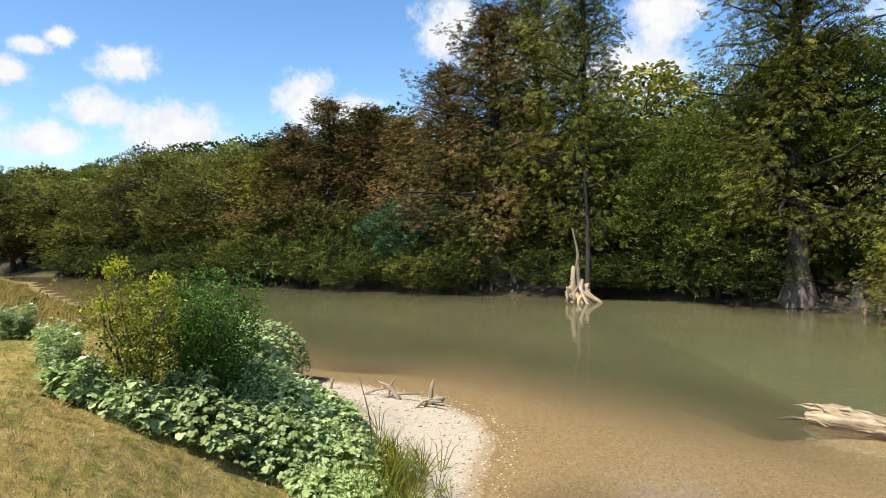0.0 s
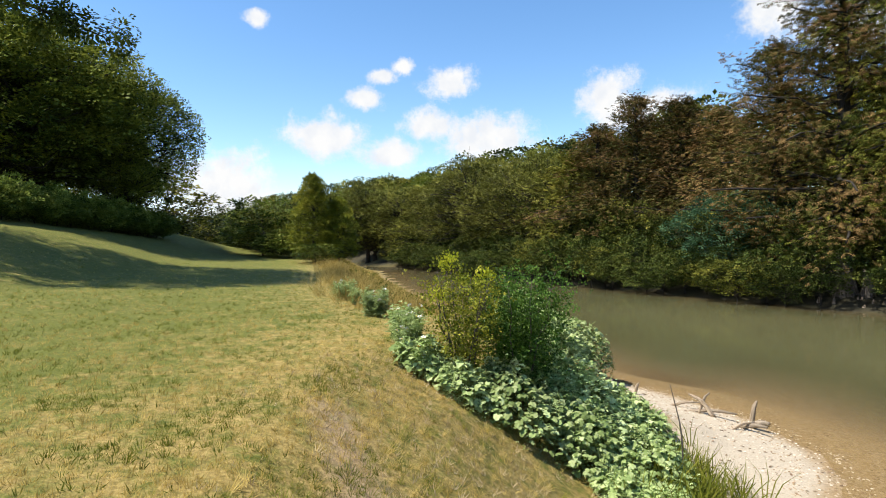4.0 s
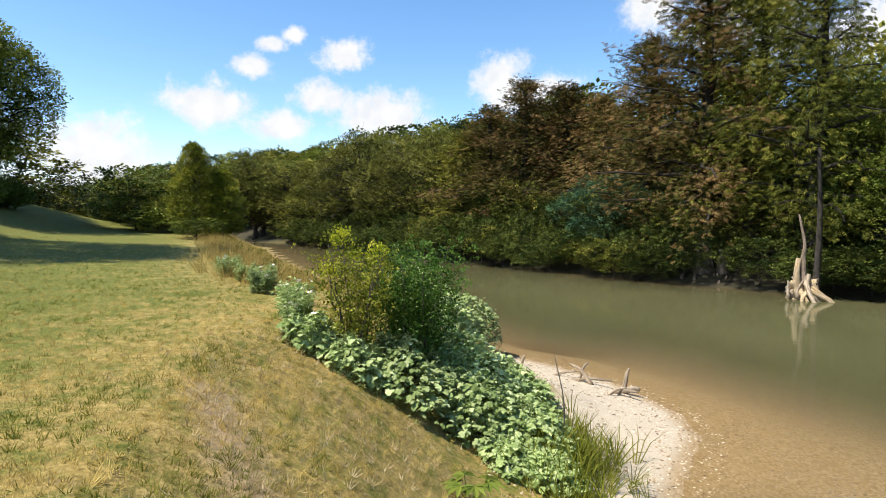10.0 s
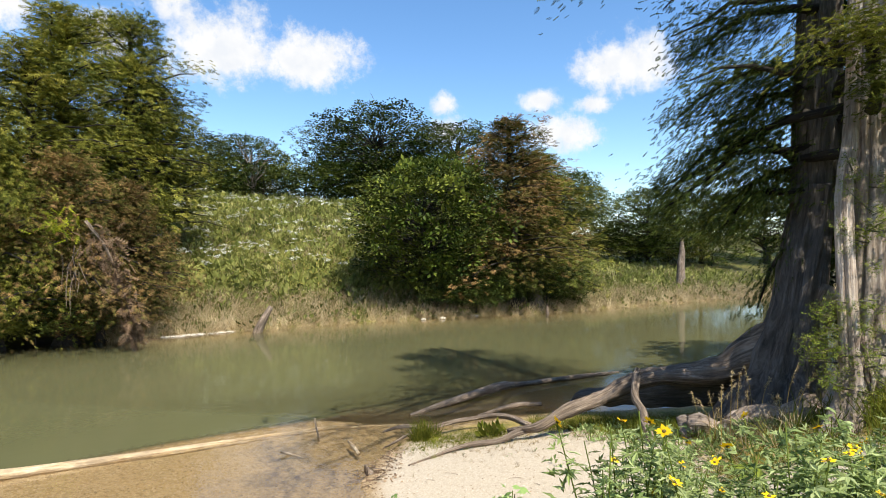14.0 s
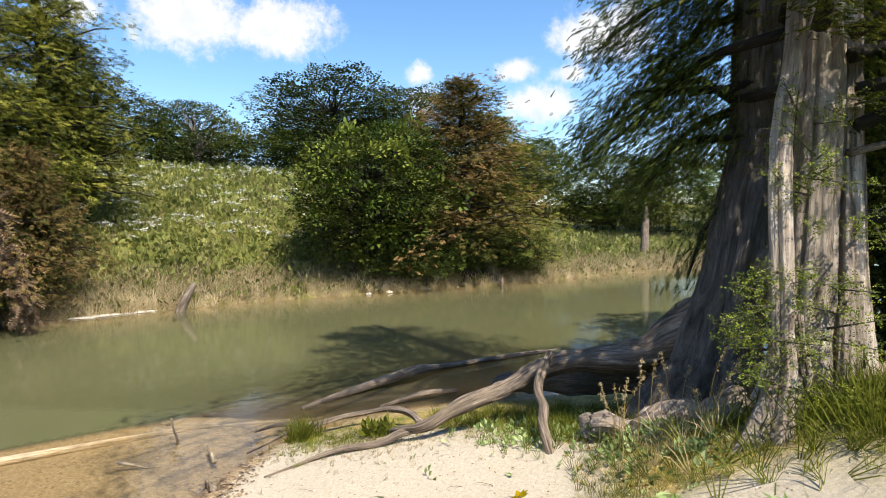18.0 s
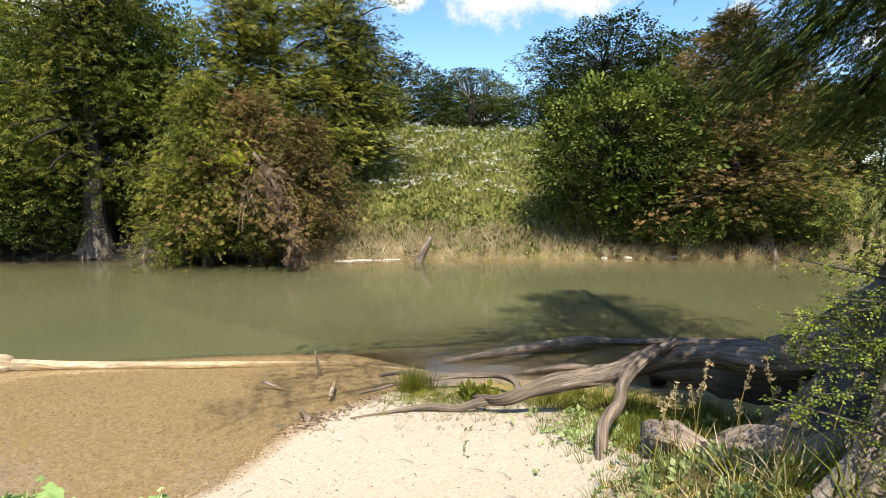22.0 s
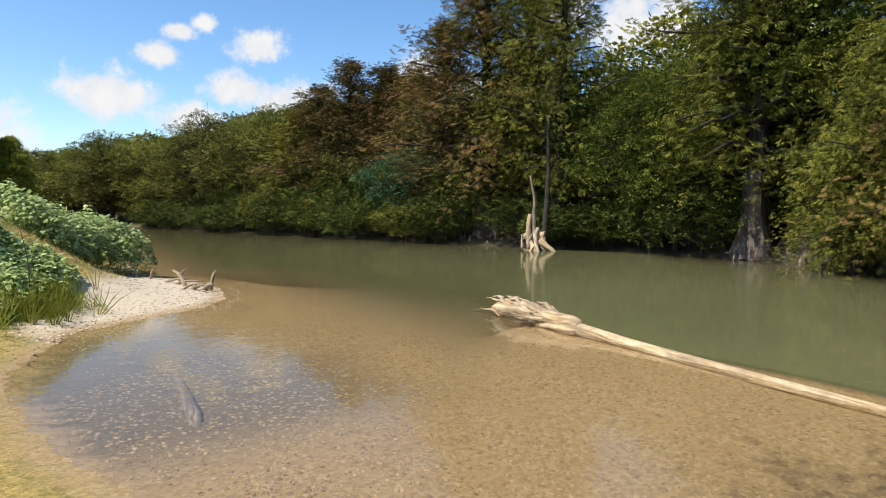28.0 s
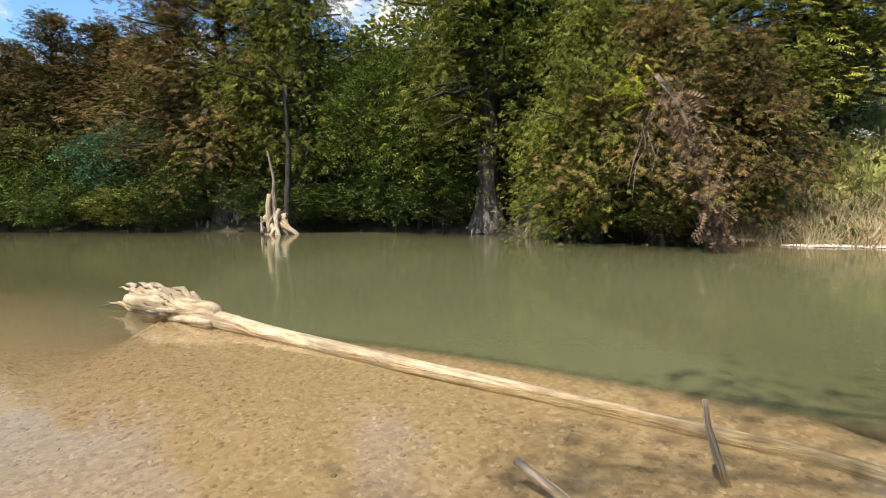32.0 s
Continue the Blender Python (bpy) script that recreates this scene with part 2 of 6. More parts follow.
LEAF = {
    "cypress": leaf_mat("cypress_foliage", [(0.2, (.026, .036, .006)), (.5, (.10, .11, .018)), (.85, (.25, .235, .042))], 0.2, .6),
    "rust": leaf_mat("rust_cypress_foliage", [(0.2, (.03, .038, .008)), (.42, (.10, .095, .022)), (.62, (.16, .10, .038)), (.88, (.27, .165, .07))], 0.1, .7),
    "yellowgreen": leaf_mat("yellow_green_foliage", [(0.2, (.036, .05, .008)), (.5, (.15, .155, .024)), (.85, (.32, .29, .05))], 0.15, .6),
    "broad": leaf_mat("broad_foliage", [(0.2, (.022, .040, .006)), (.5, (.085, .118, .018)), (.85, (.22, .245, .042))], 0.2, .45),
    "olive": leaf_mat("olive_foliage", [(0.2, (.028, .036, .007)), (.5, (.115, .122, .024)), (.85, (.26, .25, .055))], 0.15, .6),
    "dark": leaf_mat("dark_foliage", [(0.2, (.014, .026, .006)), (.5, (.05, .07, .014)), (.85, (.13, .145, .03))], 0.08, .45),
    "pecan": leaf_mat("pecan_foliage", [(0.15, (.03, .046, .008)), (.5, (.10, .125, .02)), (.85, (.25, .27, .045))], .22, .45),
    "blue": leaf_mat("blue_green_foliage", [(0, (0.023, 0.056, 0.029)), (.6, (0.047, 0.094, 0.047)), (1, (0.094, 0.150, 0.075))], .3, .4),
    "grey": leaf_mat("grey_brown_foliage", [(0, (.06, .042, .025)), (.6, (.15, .10, .062)), (1, (.25, .17, .11))], .2, .8),
    "lime": leaf_mat("lime_foliage", [(0.1, (.10, .14, .012)), (.5, (.28, .33, .025)), (.9, (.62, .62, .05))], .4, .5),
    "vine": leaf_mat("vine_foliage", [(0.1, (.16, .225, .07)), (.5, (.33, .415, .155)), (.9, (.50, .57, .28))], .33, .5),
    "vine_leaf": leaf_mat("vine_leaf", [(0, (.22, .32, .10)), (.5, (.37, .47, .18)), (1, (.54, .61, .31))], .35, .6, single=True),
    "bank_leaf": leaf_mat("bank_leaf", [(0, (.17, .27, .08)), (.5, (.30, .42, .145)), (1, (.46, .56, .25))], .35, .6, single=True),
    "grass": leaf_mat("green_grass", [(0, (.065, .085, .010)), (.6, (.15, .165, .022)), (1, (.28, .26, .05))], .35, .6),
    "dry": leaf_mat("dry_grass", [(0, (.20, .15, .04)), (.5, (.41, .305, .09)), (1, (.64, .49, .18))], .38, .8),
    "straw": leaf_mat("straw_grass", [(0, (.20, .15, .075)), (.5, (.37, .29, .165)), (1, (.56, .465, .30))], .3, .8),
    "meadow": leaf_mat("meadow_weeds", [(0, (.085, .105, .025)), (.6, (.19, .20, .055)), (1, (.33, .31, .12))], .3, .6),
    "hedge": leaf_mat("hedge_foliage", [(0.15, (.05, .08, .014)), (.5, (.13, .17, .03)), (.9, (.27, .31, .065))], .25, .5),
    "sunlit": leaf_mat("sunlit_shrub_foliage", [(0.15, (.08, .10, .014)), (.5, (.19, .21, .025)), (.9, (.42, .40, .05))], .35, .5),
    "glossy": leaf_mat("glossy_green_foliage", [(0.15, (.035, .08, .012)), (.5, (.085, .175, .028)), (.9, (.19, .31, .06))], .3, .35),
    "weed": leaf_mat("weed_foliage", [(0.1, (.13, .18, .055)), (.5, (.28, .345, .125)), (.9, (.46, .52, .25))], .38, .5),
    "shoot": leaf_mat("shoot_foliage", [(0.15, (.05, .075, .012)), (.5, (.12, .15, .022)), (.9, (.25, .27, .05))], .3, .5),
    "white": leaf_mat("white_flowers", [(0, (.6, .6, .55)), (1, (.85, .85, .8))], .2, .6),
    "yellow": leaf_mat("yellow_flowers", [(0, (.75, .45, .01)), (1, (.9, .62, .02))], .2, .5),
}
BARK = bark_mat("grey_bark", (.05, .042, .035), (.15, .13, .11), (.26, .235, .21))
BARK_DARK = bark_mat("dark_bark", (.02, .016, .013), (.05, .042, .034), (.10, .088, .075), grain=False)
BARK_DARK_GRAIN = bark_mat("dark_bough_bark", (.02, .016, .013), (.05, .042, .034), (.10, .088, .075))
BARK_OLD = bark_mat("weathered_cypress_bark", (.07, .055, .043), (.34, .28, .225), (.62, .55, .48), 7.0, strength=1.0)
WOOD_GREY = bark_mat("weathered_root_wood", (.05, .04, .03), (.22, .175, .135), (.46, .39, .32), 9.0, strength=0.8)
WOOD_PALE = bark_mat("bleached_driftwood", (.15, .10, .055), (.44, .345, .225), (.66, .57, .43), 7.0, strength=1.0)
WOOD_MID = bark_mat("greyed_root_wood", (.10, .075, .05), (.34, .28, .21), (.58, .51, .42), 8.0, strength=0.8)


def ground_mat():
    m, nt, b = material("ground_surface")
    tc = nt.nodes.new("ShaderNodeTexCoord")
    v = tc.outputs["Object"]
    zone = nt.nodes.new("ShaderNodeSeparateColor")
    nt.links.new(attr(nt, "zone")["Color"], zone.inputs[0])
    fine = noise_tex(nt, 24, 6, 0.8, v)
    mid = noise_tex(nt, 2.2, 5, 0.65, v)
    big = noise_tex(nt, 0.35, 4, 0.6, v)
    lawn = ramp(nt, fine, [(0.3, (.030, .044, .005)), (0.5, (.105, .118, .016)), (0.72, (.24, .215, .045))])
    straw = ramp(nt, fine, [(0.3, (.10, .072, .018)), (0.5, (.29, .21, .062)), (0.72, (.54, .41, .155))])
    f = nt.nodes.new("ShaderNodeMath")
    f.operation = "MULTIPLY_ADD"
    f.inputs[1].default_value, f.inputs[2].default_value = 6.0, -2.9
    spots = noise_tex(nt, 6.5, 4, 0.7, v)
    both = nt.nodes.new("ShaderNodeMix")
    both.inputs[0].default_value = 0.5
    nt.links.new(mid, both.inputs[2])
    nt.links.new(spots, both.inputs[3])
    nt.links.new(both.outputs[0], f.inputs[0])
    f2 = nt.nodes.new("ShaderNodeMath")
    f2.operation, f2.use_clamp = "ADD", True
    nt.links.new(f.outputs[0], f2.inputs[0])
    dry = nt.nodes.new("ShaderNodeMath")
    dry.operation = "MULTIPLY_ADD"
    dry.inputs[1].default_value, dry.inputs[2].default_value = 0.9, -0.25
    nt.links.new(zone.outputs[2], dry.inputs[0])
    nt.links.new(dry.outputs[0], f2.inputs[1])
    col = mixc(nt, f2.outputs[0], lawn, straw)
    vor = nt.nodes.new("ShaderNodeTexVoronoi")
    vor.inputs["Scale"].default_value = 26
    nt.links.new(v, vor.inputs["Vector"])
    sand = ramp(nt, fine, [(0.25, (.22, .175, .12)), (0.5, (.44, .375, .28)), (0.8, (.64, .565, .45))])
    sand = mixc(nt, 0.35, sand, (.47, .40, .30))
    peb = ramp(nt, vor.outputs["Color"], [(0.1, (.17, .115, .06)), (0.5, (.29, .215, .12)), (0.9, (.42, .33, .21))])
    bed = mixc(nt, mid, peb, (.30, .20, .092))
    col = mixc(nt, zone.outputs[0], col, sand)
    bare = ramp(nt, fine, [(0.3, (.20, .13, .075)), (0.5, (.36, .25, .16)), (0.75, (.52, .39, .27))])
    col = mixc(nt, attr(nt, "bare")["Fac"], col, bare)
    col = mixc(nt, zone.outputs[1], col, bed)
    # soil near black: the shade below the far trees is in its colour
    soil_shade = ramp(nt, mid, [(0.3, (.02, .018, .010)), (0.7, (.052, .046, .026))])
    col = mixc(nt, attr(nt, "soil_shade")["Fac"], col, soil_shade)
    nt.links.new(col, b.inputs["Base Color"])
    b.inputs["Roughness"].default_value = 0.95
    bump(nt, b, fine, 0.6, 0.03)
    return m


GROUND = ground_mat()


def water_mat():
    m, nt, b = material("river_water")
    tc = nt.nodes.new("ShaderNodeTexCoord")
    murk = attr(nt, "murk")["Fac"]
    big = noise_tex(nt, 0.12, 3, 0.5, tc.outputs["Object"])
    col = ramp(nt, big, [(0.3, (.098, .099, .046)), (0.7, (.127, .123, .058))])
    silt = ramp(nt, murk, [(0.15, (.26, .20, .11)), (0.5, (.27, .22, .118))])
    deep = nt.nodes.new("ShaderNodeMapRange")
    deep.inputs["From Min"].default_value, deep.inputs["From Max"].default_value = 0.2, 0.62
    nt.links.new(murk, deep.inputs["Value"])
    col = mixc(nt, deep.outputs[0], silt, col)
    dif = nt.nodes.new("ShaderNodeBsdfDiffuse")
    nt.links.new(col, dif.inputs["Color"])
    clear = nt.nodes.new("ShaderNodeBsdfTransparent")
    clear.inputs[0].default_value = (.96, .96, .92, 1)
    mx = nt.nodes.new("ShaderNodeMixShader")
    nt.links.new(murk, mx.inputs[0])
    nt.links.new(clear.outputs[0], mx.inputs[1])
    nt.links.new(dif.outputs[0], mx.inputs[2])
    gl = nt.nodes.new("ShaderNodeBsdfGlossy")
    gl.inputs["Roughness"].default_value = 0.02
    rip = noise_tex(nt, 2.4, 4, 0.6, tc.outputs["Object"], (1, 1.0, 1))
    bp = nt.nodes.new("ShaderNodeBump")
    bp.inputs["Strength"].default_value, bp.inputs["Distance"].default_value = 0.10, 0.05
    nt.links.new(rip, bp.inputs["Height"])
    nt.links.new(bp.outputs[0], gl.inputs["Normal"])
    fr = nt.nodes.new("ShaderNodeFresnel")
    fr.inputs["IOR"].default_value = 1.38
    nt.links.new(bp.outputs[0], fr.inputs["Normal"])
    mx2 = nt.nodes.new("ShaderNodeMixShader")
    nt.links.new(fr.outputs[0], mx2.inputs[0])
    nt.links.new(mx.outputs[0], mx2.inputs[1])
    nt.links.new(gl.outputs[0], mx2.inputs[2])
    nt.links.new(mx2.outputs[0], nt.nodes["Material Output"].inputs["Surface"])
    return m


WATER = water_mat()

# ---------------------------------------------------------------- mesh helpers


def mesh_np(name, verts, faces, mats, smooth=False):
    """A mesh from arrays: verts n x 3, faces m x 3 or m x 4."""
    me = bpy.data.meshes.new(name)
    verts, faces = np.asarray(verts, np.float32), np.asarray(faces, np.int32)
    k = faces.shape[1]
    me.vertices.add(len(verts))
    me.vertices.foreach_set("co", verts.ravel())
    me.loops.add(faces.size)
    me.loops.foreach_set("vertex_index", faces.ravel())
    me.polygons.add(len(faces))
    me.polygons.foreach_set("loop_start", np.arange(0, faces.size, k, dtype=np.int32))
    me.polygons.foreach_set("use_smooth", np.full(len(faces), smooth))
    me.materials.append(mats)
    me.update(calc_edges=True)
    return me


def child(name, me, parent, label=""):
    ob = new(name, me)
    ob.parent = parent
    return tagged(ob, label)


def empty(name, x, y, z, label, category, group="", rz=0.0, kind=""):
    ob = new(name)
    ob.matrix_basis = pose(x, y, z, 0, 0, rz)
    return tagged(ob, label, category, group, kind)


class Soup:
    """Collects triangles and quads (as triangles) of many pieces into one mesh."""

    def __init__(self):
        self.v, self.f, self.n, self.tone = [], [], 0, []

    def add(self, v, f, tone=None):
        f = np.asarray(f)
        self.tone.append(np.full(len(v), .5) if tone is None else tone)
        if f.shape[1] == 4:
            f = np.concatenate([f[:, [0, 1, 2]], f[:, [0, 2, 3]]])
        self.v.append(np.asarray(v, float)), self.f.append(f + self.n)
        self.n += len(v)

    def mesh(self, name, mat, smooth=False):
        me = mesh_np(name, np.concatenate(self.v), np.concatenate(self.f), mat, smooth)
        tone = np.concatenate(self.tone)
        if len(tone) == len(me.vertices):
            me.attributes.new("tone", "FLOAT", "POINT").data.foreach_set("value", tone.astype(np.float32))
        return me


def tube(points, radii, sides=7, lump=0.0, rng=None, flute=0, depth=0.0):
    """A closed tapering tube along points; lump roughens it, flute presses furrows in."""
    p = np.asarray(points, float)
    r = np.asarray(radii, float)
    t = np.gradient(p, axis=0)
    t /= np.linalg.norm(t, axis=1)[:, None] + 1e-9
    ref = np.array([0, 0, 1.0]) if abs(t[0, 2]) < 0.8 else np.array([1.0, 0, 0])
    u = np.cross(t, ref)
    u /= np.linalg.norm(u, axis=1)[:, None] + 1e-9
    w = np.cross(t, u)
    a = np.linspace(0, 2 * np.pi, sides, endpoint=False)
    rad = r[:, None] * np.ones(sides)
    if flute:
        rad = rad * (1 + depth * np.abs(np.sin(a * flute / 2))[None] - depth / 2)
    if lump and rng is not None:
        rad = rad * (1 + rng.normal(0, lump, rad.shape))
    ring = p[:, None] + rad[..., None] * (np.cos(a)[None, :, None] * u[:, None] + np.sin(a)[None, :, None] * w[:, None])
    n = len(p)
    i, j = np.meshgrid(np.arange(n - 1), np.arange(sides), indexing="ij")
    i, j = i.ravel(), j.ravel()
    k = (j + 1) % sides
    f = np.stack([i * sides + j, i * sides + k, (i + 1) * sides + k, (i + 1) * sides + j], 1)
    v = np.concatenate([ring.reshape(-1, 3), p[:1], p[-1:]])
    q = np.arange(sides)
    cap = np.concatenate([np.stack([np.full(sides, n * sides), q, (q + 1) % sides], 1)[:, ::-1],
                          np.stack([np.full(sides, n * sides + 1), (n - 1) * sides + q, (n - 1) * sides + (q + 1) % sides], 1)])
    f = np.concatenate([f[:, [0, 1, 2]], f[:, [0, 2, 3]], cap])
    return v, f


def bend(a, b, n, sag=0.0, wob=0.0, rng=None):
    """A curved run of n points from a to b."""
    a, b = np.asarray(a, float), np.asarray(b, float)
    s = np.linspace(0, 1, n)[:, None]
    p = a + (b - a) * s
    p[:, 2] += sag * np.sin(np.pi * s[:, 0])
    if wob and rng is not None:
        k = rng.normal(0, wob, (n, 3)) * np.sin(np.pi * s)
        p += k
    return p


def sprig(kind):
    """One spray of leaves, 1 m long along +y, lying in xy."""
    v, f = [], []

    def tri(*p):
        f.append([len(v), len(v) + 1, len(v) + 2])
        v.extend(p)

    def quad(a, b, c, d):
        tri(a, b, c)
        f.append([len(v) - 3, len(v) - 1, len(v)])
        v.append(d)
    if kind == "feather":
        for k in range(5):
            y = 0.05 + 0.19 * k
            l = 0.34 * (1 - 0.6 * abs(k - 1.5) / 3.5)
            for s in (-1, 1):
                tri((0, y, -.05 * y), (s * l, y + .16, -.12 - .1 * y), (s * l * .35, y + .19, -.04 * y))
        tri((-.03, 0, 0), (.03, 0, 0), (0, 1.05, -.16))
    elif kind == "broad":
        for k, (x, y, a) in enumerate(((0, .55, 0), (-.28, .3, .9), (.28, .3, -.9), (-.2, .62, .5), (.22, .66, -.5), (0, .15, 2.6))):
            c, s = math.cos(a), math.sin(a)
            L, w, dz = .42, .15, (-.08, .06, -.05, .1, -.1, .02)[k]
            q = [(0, 0, 0), (w, L * .5, dz), (0, L, -.06), (-w, L * .5, dz)]
            quad(*[(x + c * X - s * Y, y + s * X + c * Y - .2, Z + dz) for X, Y, Z in q])
    elif kind in ("grass", "reed"):
        for k in range(4):
            a = (-.28, -.09, .1, .3)[k]
            w = .016 if kind == "grass" else .022
            tip = (math.sin(a * 1.9), .95 - .12 * (k % 2), -.1 + .1 * k)
            quad((a * .2 - w, 0, 0), (a * .2 + w, 0, 0), (a * .8 + w * .7, .55, .02), (a * .8 - w * .7, .55, .02))
            tri((a * .8 - w * .7, .55, .02), (a * .8 + w * .7, .55, .02), tip)
    elif kind == "leaves":
        for k, (x, y, a) in enumerate(((0, .5, .15), (-.2, .2, 1.0), (.22, .25, -.9))):
            c, q = math.cos(a), math.sin(a)
            L, w, dz = .56, .2, (-.08, .06, -.05)[k]
            quad(*[(x + c * X - q * Y, y + q * X + c * Y - .2, Z) for X, Y, Z in [(0, 0, 0), (w, L * .5, dz), (0, L, -.08), (-w, L * .5, dz)]])
    elif kind == "lobed":
        rim = [(.0, .0, 0), (.36, .1, -.04), (.5, .42, -.12), (.3, .56, -.05), (.26, .9, -.12), (.0, 1.05, -.26), (-.26, .9, -.12), (-.3, .56, -.05), (-.5, .42, -.12), (-.36, .1, -.04)]
        for a, b in zip(rim, rim[1:] + rim[:1]):
            tri((0, .42, .05), a, b)
    elif kind == "lance":
        for x, y, a in ((0, 0, 0), (.05, .1, 1.0), (-.05, .25, -.8)):
            c, q, L = math.cos(a), math.sin(a), .9
            quad(*[(x + c * X - q * Y, y + q * X + c * Y, Z) for X, Y, Z in [(0, 0, 0), (.12, L * .45, .05), (0, L, -.14), (-.12, L * .45, .05)]])
    elif kind == "fan":
        for k in range(4):
            y = .02 + .22 * k
            l = (.44, .46, .36, .24)[k]
            for q in (-1, 1):
                tri((0, y, 0), (q * l, y + .24, -.1 - .06 * k), (q * .1, y + .2, -.03 * k))
        tri((-.07, .6, 0), (.07, .6, 0), (0, 1.05, -.14))
    elif kind == "needle":
        for k in range(4):
            y = .1 + .22 * k
            for s in (-1, 1):
                tri((0, y, 0), (s * .22, y + .2, -.05), (s * .03, y + .06, 0))
        tri((-.02, 0, 0), (.02, 0, 0), (0, 1, 0))
    return np.array(v, float), np.array(f)


SPRIG = {k: sprig(k) for k in ("feather", "broad", "grass", "reed", "needle", "fan", "leaves", "lance", "lobed")}


def frames(direction, up, rng, jitter):
    """Turns whose y is the direction and whose z is near up."""
    d = direction + rng.normal(0, jitter, direction.shape)
    d /= np.linalg.norm(d, axis=1)[:, None] + 1e-9
    u = up + rng.normal(0, jitter, direction.shape)
    x = np.cross(d, u)
    x /= np.linalg.norm(x, axis=1)[:, None] + 1e-9
    z = np.cross(x, d)
    return np.stack([x, d, z], 2)


def scatter(soup, kind, pos, direction, up, size, rng, jitter=0.3, tone=None):
    v, f = SPRIG[kind]
    if not len(pos):
        return
    R = frames(np.asarray(direction, float), np.asarray(up, float), rng, jitter)
    V = np.einsum("nij,kj->nki", R, v) * np.asarray(size)[:, None, None] + np.asarray(pos)[:, None]
    F = f[None] + (np.arange(len(pos)) * len(v))[:, None, None]
    c = rng.uniform(0, 1, len(pos)) if tone is None else np.clip(tone + rng.normal(0, .06, len(pos)), 0, 1)
    soup.add(V.reshape(-1, 3), F.reshape(-1, 3), np.repeat(c, len(v)))


UP = np.array([0, 0, 1.0])


def unit(a):
    return a / (np.linalg.norm(a, axis=-1, keepdims=True) + 1e-9)

# ---------------------------------------------------------------- plan of the river


NEAR = np.array([(-146.9, 114.3), (-87.7, 84.7), (-58.1, 67.8), (-44.3, 60.4), (-37.9, 58.7), (-34.5, 54.1), (-26.8, 43.9), (-16.1, 31.6), (-9.3, 23.4), (-5.5, 19.0), (-3.0, 17.8),
                 (-1.3, 16.5), (-0.2, 14.8), (-0.0, 13.6), (-0.4, 12.2), (-0.7, 10.8), (0.5, 8.5), (2.8, 6.7), (5.0, 5.7), (6.1, 5.4), (7.5, 5.4), (8.6, 5.8),
                 (9.6, 5.9), (10.8, 5.7), (12.2, 4.7), (13.3, 2.8), (14.2, 0.3), (15.9, -3.3), (19.8, -9.4), (26.5, -18.6), (35.1, -31.9), (50.6, -53.3), (77.5, -92.1), (115.8, -153.2)], float)
FAR = np.array([(-146.6, 126.3), (-87.4, 95.7), (-57.9, 77.8), (-42.1, 68.9), (-35.2, 64.2), (-26.4, 56.9), (-18.0, 50.4), (-6.9, 43.6), (3.3, 37.1), (9.8, 34.1), (12.9, 31.2), (15.8, 27.8),
                (20.4, 20.0), (22.5, 18.1), (26.9, 13.8), (31.2, 7.5), (35.9, 0.9), (40.0, -2.6), (48.7, -12.2), (59.3, -26.5), (74.7, -48.0), (102.7, -86.8), (145.8, -154.1)], float)


def line_dist(x, y, line):
    best = np.full(x.shape, 1e9)
    for (ax, ay), (bx, by) in zip(line[:-1], line[1:]):
        dx, dy = bx - ax, by - ay
        s = np.clip(((x - ax) * dx + (y - ay) * dy) / (dx * dx + dy * dy), 0, 1)
        best = np.minimum(best, np.hypot(x - ax - s * dx, y - ay - s * dy))
    return best


def side(x, y, line):
    """True on the river's side of the near line, that is, left of it seen downstream (far from the walker)."""
    poly = np.concatenate([line, [(400, -150), (400, 400), (-150, 400)]]) if line is NEAR else np.concatenate([line, [(400, -150), (400, 500), (-150, 500)]])
    inside = np.zeros(x.shape, bool)
    j = len(poly) - 1
    for i in range(len(poly)):
        (xi, yi), (xj, yj) = poly[i], poly[j]
        hit = ((yi > y) != (yj > y)) & (x < (xj - xi) * (y - yi) / (yj - yi + 1e-12) + xi)
        inside ^= hit
        j = i
    return inside


def smooth(a, b, x):
    s = np.clip((x - a) / (b - a), 0, 1)
    return s * s * (3 - 2 * s)


def waves(x, y, k, seed):
    r = np.random.RandomState(seed)
    out = np.zeros(np.shape(x))
    for _ in range(5):
        a, p, q = r.uniform(0, 6.28), r.uniform(0, 6.28), r.uniform(.6, 1.6)
        out = out + np.sin((x * math.cos(a) + y * math.sin(a)) * k * q + p)
    return out / 5


